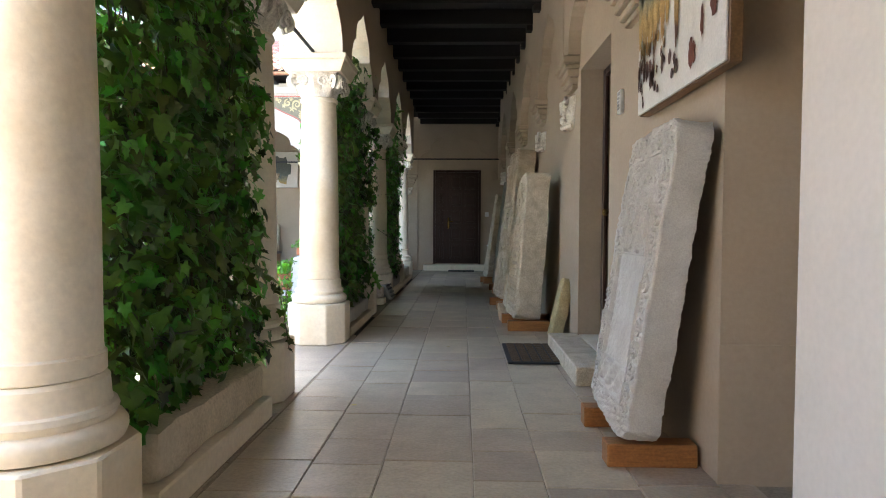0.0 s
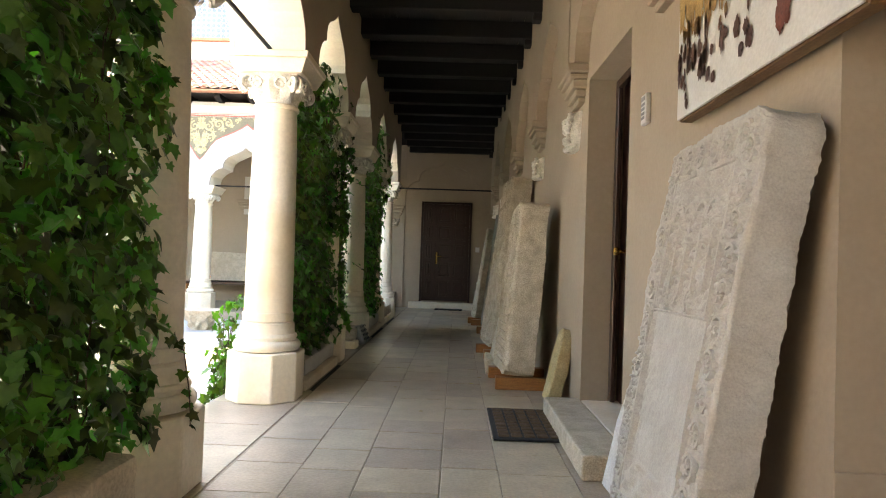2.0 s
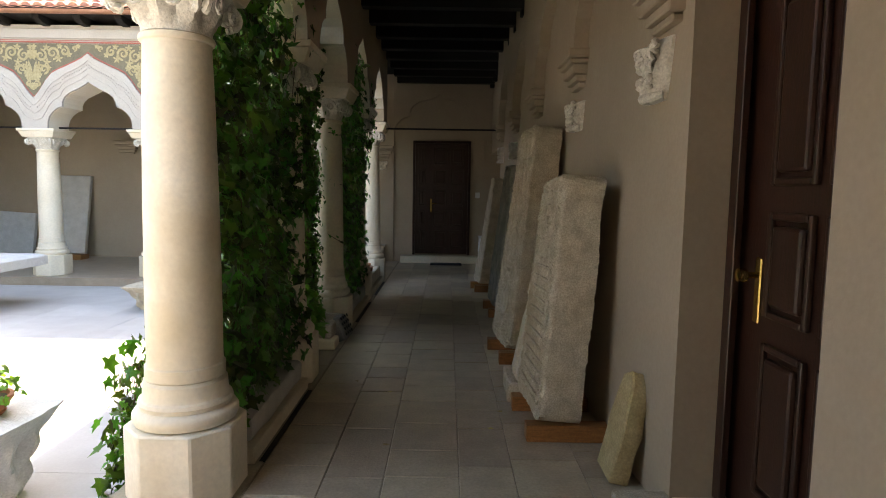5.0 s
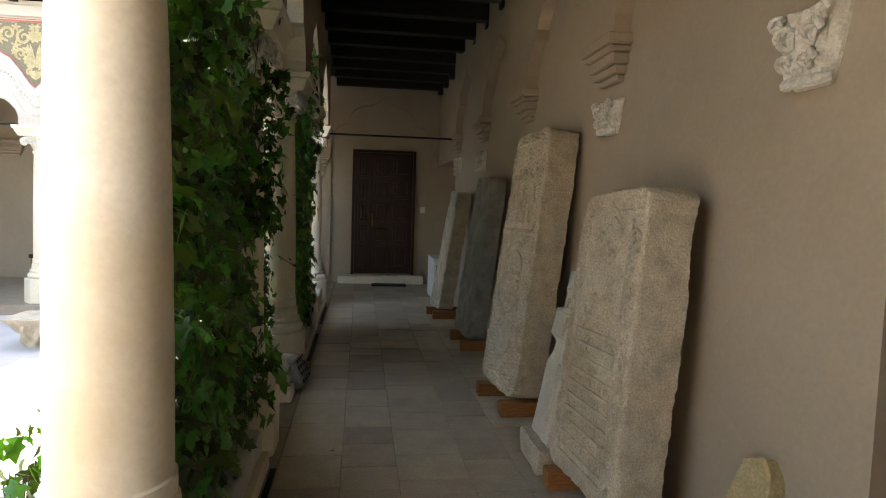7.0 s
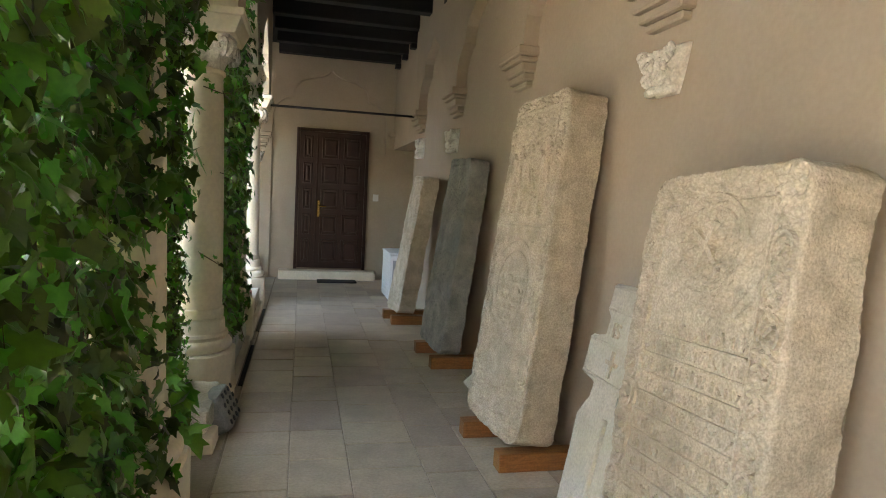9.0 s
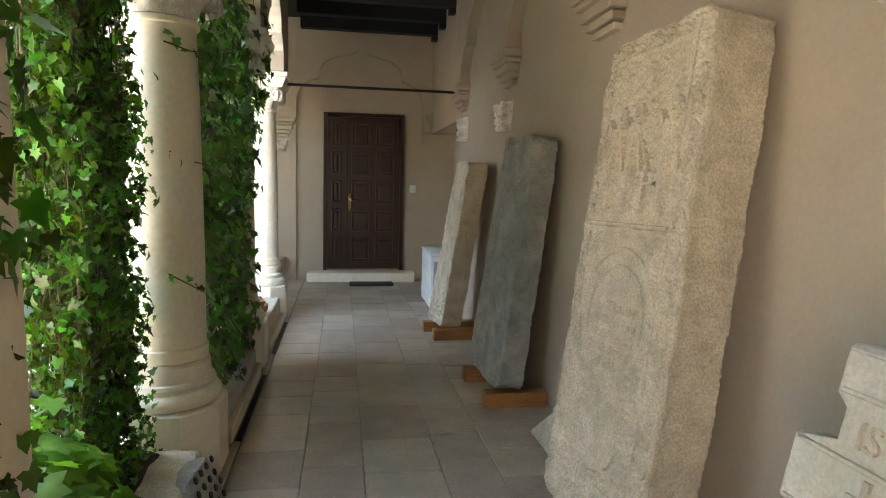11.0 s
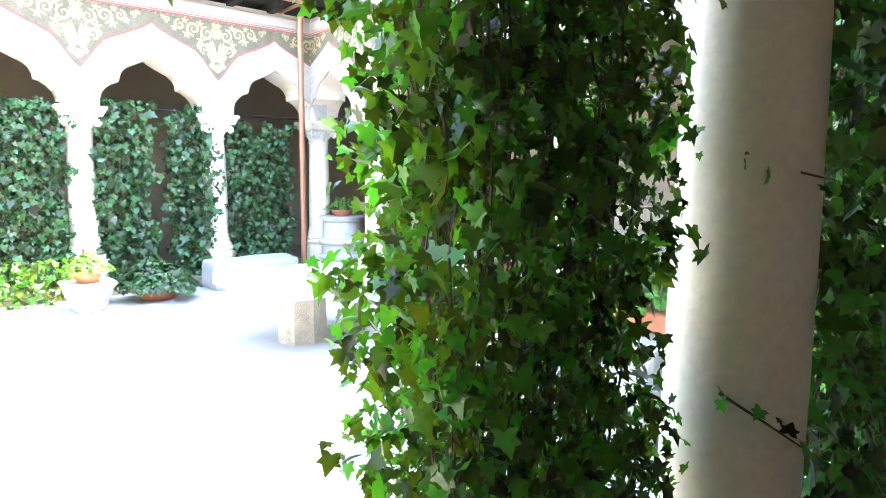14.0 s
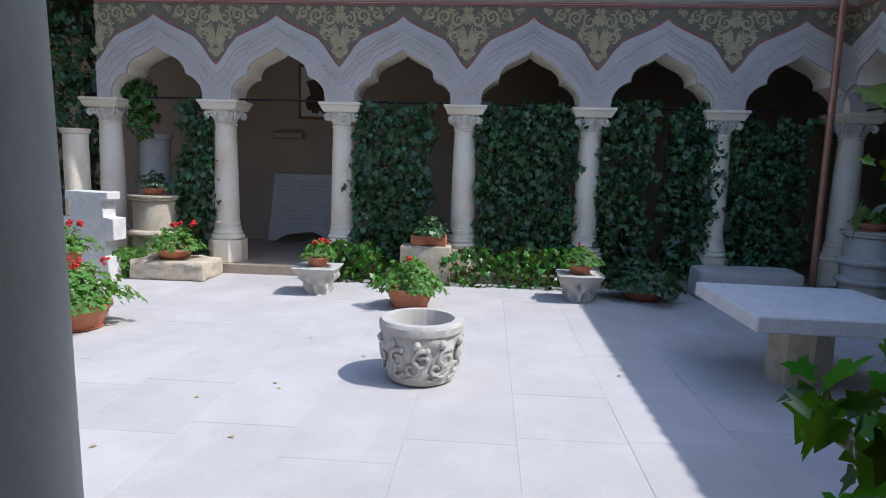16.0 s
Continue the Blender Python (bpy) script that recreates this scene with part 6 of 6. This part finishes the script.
bowl_pot(-7.0, 2.35, 0.22, 0.22, 0.20, 46, "terracotta pot of red geraniums on a stone", 420, 6, 0.06)
capital_stone(-7.0, 2.35, CY, 0.55, 0.34, 5.0, "low carved stone drum carrying a pot", SLAB_WARM)

bm = rough(boxed((-8.72, 2.45, CY), (-8.12, 3.45, 0.13), 0.03, 2), 0.022, 9, 6, 5.0)
tagged(part("stone_tray", bm, SLAB_WARM, smooth=True), "flat carved stone slab lying on the paving", "stone slab")
bowl_pot(-8.42, 2.92, 0.135, 0.24, 0.13, 47, "shallow terracotta bowl of red geraniums on a slab", 420, 7, 0.06, None, 1.3)
ivy("low green plants beside the slab", "y", -8.35, 1.75, 2.45, CY, 0.25, 0.25, 500, 0.09, LEAF_POT, 48, stems=2)

big_cross = [(-0.30, 0.0), (0.30, 0.0), (0.30, 0.30), (0.24, 0.30), (0.24, 0.52), (0.40, 0.52), (0.40, 0.80), (0.24, 0.80), (0.22, 1.02), (0.33, 1.03), (0.33, 1.13), (-0.33, 1.13), (-0.33, 1.03), (-0.22, 1.02), (-0.24, 0.80), (-0.40, 0.80), (-0.40, 0.52), (-0.24, 0.52), (-0.24, 0.30), (-0.30, 0.30)]
c = fragment("stone_cross", "thick whitish carved stone cross standing in the corner", big_cross, 0.22, Matrix.Translation((-8.0, 2.0, 0)) @ Matrix.Rotation(radians(80), 4, "Z"), STONE_WHITE, 13.0, 0.006, "stone cross")
c.location.z += CY


def stump(x, y, z, r, h, label, mat=LIMESTONE, rings=()):
    root = thing("column_stump", label, "column stump", Matrix.Translation((x, y, z)))
    part("drum", rough(lathe([(r * 1.0, 0), (r * 1.0, h * 0.3), (r * 0.98, h * 0.6), (r * 0.96, h - 0.08)], 28), 0.006, 4), mat, root, smooth=True)
    part("collar", lathe([(r * 0.97, h - 0.079), (r * 1.1, h - 0.06), (r * 1.1, h - 0.03), (r * 1.18, h - 0.02), (r * 1.18, h)], 28), mat, root, "turned collar", smooth=True)
    for q in rings:
        part("moulding", lathe([(r * 1.0, q - 0.05), (r * 1.18, q - 0.03), (r * 1.22, q), (r * 1.18, q + 0.03), (r * 1.0, q + 0.05)], 28), mat, root, "turned moulding", smooth=True)
    return root


stump(-8.95, 1.25, CY, 0.17, 1.95, "broken pale column shaft standing in the corner")
stump(-9.75, 1.95, 0.0, 0.24, 1.80, "thick grey column shaft standing in the gallery", SLAB_GREY)
stump(-9.9, 2.75, 0.0, 0.16, 1.75, "slim pale column shaft standing in the gallery")
stump(-9.0, 2.35, CY, 0.30, 1.05, "stack of carved stone drums carrying a pot", SLAB_WARM, (0.16, 0.52))
bowl_pot(-9.0, 2.35, CY + 1.051, 0.17, 0.10, 49, "shallow terracotta pot on a carved drum", 160, 0, 0.06, LEAF_FAR)
stump(-8.50, 11.84, 0.0, 0.30, 0.80, "carved round stone pedestal in the corner", SLAB_GREY, (0.18, 0.42))
bowl_pot(-8.50, 11.84, 0.801, 0.16, 0.10, 50, "small terracotta pot on a round pedestal", 160, 0, 0.06)
stump(-9.3, 10.95, 0.0, 0.14, 0.75, "short turned stone baluster in the arch", SLAB_GREY, (0.35,))
structure("downpipe", tube([(-8.72, 11.3, CY), (-8.72, 11.3, 3.7), (-8.66, 11.35, 3.9)], 0.045, 10), COPPER, "brown copper downpipe in the courtyard corner", "downpipe")

# block with a terracotta box, by the ivy
tagged(part("stone_block", rough(boxed((-9.0, 5.93, CY), (-8.62, 6.60, 0.38), 0.015, 2), 0.004, 5, 2), SLAB_WARM, smooth=True), "squared pale stone block in front of an arch", "stone block")
bx = thing("planter_box", "terracotta box of green plants on a stone block", "planter", Matrix.Translation((-8.8, 6.3, 0.386)))
part("box", prism([(-0.10, -0.24), (0.10, -0.24), (0.10, 0.24), (-0.10, 0.24)], 0.0, 0.14, bevel=0.012), TERRACOTTA, bx)
leaves_round(bx, (0, 0, 0.14), 0.27, 0.24, 420, 0.07, LEAF_FAR, 51)

# west gallery: inscribed slab and a dark painting
slab_w = fragment("inscribed_slab", "broad grey slab with rows of script in the west gallery", [(-0.70, 0.10), (-0.55, 0.10), (-0.35, 0.24), (0.1, 0.30), (0.35, 0.2), (0.5, 0.10), (0.70, 0.10), (0.70, 1.32), (-0.64, 1.32)], 0.14, Matrix.Translation((-11.28, 3.85, 0)) @ Matrix.Rotation(radians(90), 4, "Z") @ Matrix.Rotation(radians(-10), 4, "X"), STONE_WHITE, 3.0, 0.004, "stone slab")
for i in range(11):
    part("script_line", boxed((-0.58, -0.012, 0.42 + i * 0.075), (0.62, -0.004, 0.432 + i * 0.075)), SLAB_GREY, slab_w)
wp = thing("old_painting", "dark old painting on the gallery wall", "painting", Matrix.Translation((-11.59, 3.65, 2.2)))
part("panel", boxed((0.0, 0.0, 0.0), (0.05, 1.0, 0.95), 0.01), FRAME_WOOD, wp)
part("picture", boxed((0.051, 0.05, 0.05), (0.058, 0.95, 0.90)), CANVAS, wp, "pale worn ground")
for cy, cz, ry, rz, sd in ((0.45, 0.55, 0.26, 0.30, 3.0), (0.62, 0.28, 0.24, 0.16, 5.0), (0.30, 0.30, 0.16, 0.20, 9.0)):
    bm = blot(0, 0, ry, rz, sd, 0.5)
    for v in bm.verts:
        v.co = Vector((0.0605 + sd * 0.0002, v.co.y + cy, v.co.z + cz))
    part("paint_patch", bm, FRESCO_RED, wp, "dark brown paint patch")
structure("wall_shelf", boxed((-11.6, 3.2, 1.86), (-11.45, 3.75, 1.96), 0.01), PLASTER, "plain plaster ledge on the gallery wall", "ledge")

# north gallery
for k in range(1, 5):
    corbel(Matrix.Translation((AX - NS * k, END - 0.0, 2.12)) @ Matrix.Rotation(radians(90), 4, "Z"), "corbels along the wall")
nsl = fragment("leaning_slab", "smooth grey slab leaning in the north gallery", [(-0.32, 0), (0.32, 0), (0.32, 1.52), (-0.32, 1.52)], 0.09, Matrix.Translation((-6.85, END - 0.42, 0.10)) @ Matrix.Rotation(radians(-12), 4, "X"), SLAB_GREY, 2.0, 0.003, "stone slab")
nsl.location.z += 0.09
tagged(part("timber_block", boxed((-7.2, 13.7, 0.0), (-6.5, 13.98, 0.088), 0.006), OAK), "low oak block under the leaning slab", "wooden block")
fragment("leaning_slab", "low wide grey slab in the north gallery", [(-0.5, 0), (0.5, 0), (0.5, 0.85), (-0.45, 0.9)], 0.1, Matrix.Translation((-8.1, END - 0.35, 0.0)) @ Matrix.Rotation(radians(-12), 4, "X"), STONE_WHITE, 6.0, 0.005, "stone slab")
bench = thing("wooden_bench", "red-brown wooden bench against the gallery wall", "bench", Matrix.Translation((-5.35, 13.75, 0)))
part("seat", boxed((0, 0, 0.38), (1.5, 0.36, 0.44), 0.006), DOOR_WOOD, bench)
for x in (0.02, 1.40):
    part("leg", boxed((x, 0.02, 0), (x + 0.08, 0.34, 0.379), 0.004), OAK, bench)
fragment("leaning_slab", "pale carved slab resting on the bench", [(0, 0), (1.42, 0), (1.42, 0.62), (0, 0.64)], 0.12, Matrix.Translation((-5.3, END - 0.40, 0)) @ Matrix.Rotation(radians(-10), 4, "X"), SLAB_WARM, 7.0, 0.005, "stone slab").location.z += 0.445
o = relief(0.0, 0.0, 0.28, 0.26, 5.3, "round carved stone mask on the north gallery wall")
o.matrix_basis = Matrix.Translation((-5.15, END - 0.004, 1.62)) @ Matrix.Rotation(radians(90), 4, "Z")
np_ = thing("fresco_panel", "white panel with a red and dark fresco fragment", "painting", Matrix.Translation((-4.25, END - 0.06, 1.95)))
part("panel", boxed((0, 0, 0), (0.75, 0.05, 0.85), 0.006), CANVAS, np_)
bm = blot(0, 0, 0.22, 0.30, 8.0, 0.4)
for v in bm.verts:
    v.co = Vector((v.co.y + 0.36, -0.004, v.co.z + 0.42))
part("paint_patch", bm, FRESCO, np_, "torn brown paint patch")

capital_stone(-3.30, 9.85, CY, 0.58, 0.30, 7.0, "mossy upturned capital used as a basin", SLAB_WARM)
bowl_pot(-2.75, 10.55, CY, 0.16, 0.36, 52, "terracotta pot of bright green leaves by the arcade", 420, 1, 0.075, None, 1.6)
capital_stone(-1.85, 5.04, CY, 0.55, 0.42, 9.0, "knotty carved capital standing in the courtyard", STONE_WHITE)
bowl_pot(-1.85, 5.04, 0.302, 0.13, 0.10, 53, "small terracotta bowl on the knotty capital", 120, 0, 0.05)
bm = rough(boxed((-2.45, 9.9, CY), (-1.95, 10.5, 0.50), 0.05, 2), 0.03, 3, 4, 9.0)
tagged(part("stone_block", bm, SLAB_GREY, smooth=True), "rough grey stone seat behind the ivy", "stone block")
bx2 = thing("planter_box", "terracotta box of green plants on the stone seat", "planter", Matrix.Translation((-2.2, 10.25, 0.52)))
part("box", prism([(-0.22, -0.09), (0.22, -0.09), (0.22, 0.09), (-0.22, 0.09)], 0.0, 0.13, bevel=0.012), TERRACOTTA, bx2)
leaves_round(bx2, (0, 0, 0.13), 0.25, 0.24, 360, 0.07, LEAF_POT, 54)
bell = thing("bronze_bell", "green bronze bell standing on a low stone", "bell", Matrix.Translation((-7.35, 12.3, 0.26)))
part("body", lathe([(0.26, 0.0), (0.24, 0.04), (0.19, 0.16), (0.17, 0.30), (0.12, 0.36), (0.02, 0.38)], 28), BRONZE, bell, smooth=True)
part("crown", tube([(-0.08, 0, 0.37), (-0.06, 0, 0.46), (0.06, 0, 0.46), (0.08, 0, 0.37)], 0.025, 8), BRONZE, bell, smooth=True)
tagged(part("stone_block", rough(boxed((-7.65, 12.05, 0.0), (-7.05, 12.55, 0.258), 0.02), 0.004, 5), SLAB_GREY), "low squared stone under the bell", "stone block")

pl = thing("flower_pot", "broad-leaved green geranium in a tall terracotta pot between the columns", "potted plant", Matrix.Translation((-0.84, 7.12, 0.0)))
part("pot", lathe([(0.10, 0.0), (0.14, 0.26), (0.165, 0.27), (0.165, 0.33), (0.14, 0.33), (0.13, 0.29), (0.02, 0.28)], 28), TERRACOTTA, pl, "terracotta pot", smooth=True)
part("soil", lathe([(0.13, 0.295), (0.08, 0.305), (0.02, 0.308)], 20), EARTH, pl)
leaves_round(pl, (0, 0, 0.31), 0.26, 0.46, 210, 0.125, LEAF_POT, 61)

# small things on the far trough and by the end wall
tp = thing("flower_pot", "small terracotta pots stacked on the trough", "pot", Matrix.Translation((AX + 0.10, 10.62, 0.275)))
part("pot", lathe([(0.05, 0), (0.075, 0.10), (0.085, 0.10), (0.085, 0.125), (0.07, 0.125), (0.06, 0.03), (0.01, 0.02)], 20), TERRACOTTA, tp, smooth=True)
part("saucer", boxed((-0.08, 0.10, 0.0), (0.08, 0.24, 0.06), 0.008), TERRACOTTA, tp)
capital_stone(-0.93, 14.08, 0.0, 0.36, 0.34, 12.0, "small carved stone rosette by the end pilaster", SLAB_WARM)

# ---- floor pieces, each a tile of its own ----
rng = random.Random(9)
tile_meshes = {}


def tile_mesh(w, d):
    key = (round(w / 0.02), round(d / 0.02))
    if key not in tile_meshes:
        w, d = key[0] * 0.02, key[1] * 0.02
        bm = boxed((0.0015, 0.0015, -0.03), (w - 0.0015, d - 0.0015, 0.0), 0.004)
        me = bpy.data.meshes.new("floor_tile")
        bmesh.ops.recalc_face_normals(bm, faces=bm.faces)
        bm.to_mesh(me)
        bm.free()
        me.materials.append(TILE)
        tile_meshes[key] = me
    return tile_meshes[key], key[0] * 0.02, key[1] * 0.02


def lay(x, y, w, d, angle=0.3):
    me, w, d = tile_mesh(w, d)
    share("floor_tile", me, floor, Matrix.Translation((x, y, rng.uniform(-0.002, 0.002))) @ Matrix.Rotation(radians(rng.uniform(-angle, angle)), 4, "Z"))
    return w, d


# courses run along the walk; now and then one wide slab spans two of them
STRIPS = (0.34, 0.30, 0.38, 0.28, 0.36, 0.32, 0.14)
y = -1.8
ends = [y + 0.06 * k for k in (0, 4, 1, 5, 2, 4, 0)]
x = -0.51
for k, w in enumerate(STRIPS):
    while ends[k] < END - 0.14:
        d = min(rng.choice((0.28, 0.32, 0.32, 0.40, 0.40, 0.52, 0.64)), END - ends[k])
        w2, d2 = lay(x, ends[k], w, d)
        ends[k] += d2
    x += w
while y < END - 0.05:
    y += lay(-1.12, y, 0.60, rng.choice((0.42, 0.56, 0.70)), 0.1)[1]

y = -2.6
while y < NY - 0.5:
    depth = 0.66
    x = -8.83 + rng.uniform(0, 0.3)
    while x < -1.2:
        w = min(rng.choice((0.72, 0.84, 0.96, 1.08)), -1.125 - x)
        key = ("p", round(w, 2))
        if key not in tile_meshes:
            bm = boxed((0.0005, 0.0005, -0.03), (w - 0.0005, depth - 0.0005, 0.0), 0.001)
            me = bpy.data.meshes.new("paving_slab")
            bmesh.ops.recalc_face_normals(bm, faces=bm.faces)
            bm.to_mesh(me)
            bm.free()
            me.materials.append(PAVING)
            tile_meshes[key] = me
        if y + depth < NY - 0.36:
            share("paving_slab", tile_meshes[key], ground, Matrix.Translation((x, y, CY + rng.uniform(-0.001, 0.001))))
        x += w
    y += depth

# fallen leaves on the paving and the walk
DRY_LEAF = material("dry_yellow_leaf", (0.50, 0.42, 0.16), (0.38, 0.29, 0.12), 0.7, 20, 80, 0.2, per="object", vary=0.3)
dry = LEAF_MESHES[0].copy()
dry.name = "fallen_leaf"
dry.materials.clear()
dry.materials.append(DRY_LEAF)
rs = np.random.RandomState(77)
for i in range(26):
    if i < 7:
        p = (rs.uniform(-0.3, 0.9), rs.uniform(2.5, 8), 0.006)
    else:
        p = (rs.uniform(-6.5, -1.6), rs.uniform(3, 9), CY + 0.008)
    mm = Matrix.Translation(p) @ Matrix.Rotation(rs.uniform(0, 6.28), 4, "Z") @ Matrix.Scale(0.04, 4)
    o = share("fallen_leaf", dry, None, mm)
    tagged(o, "small dry yellow leaf fallen on the paving", "leaf", "fallen leaves")
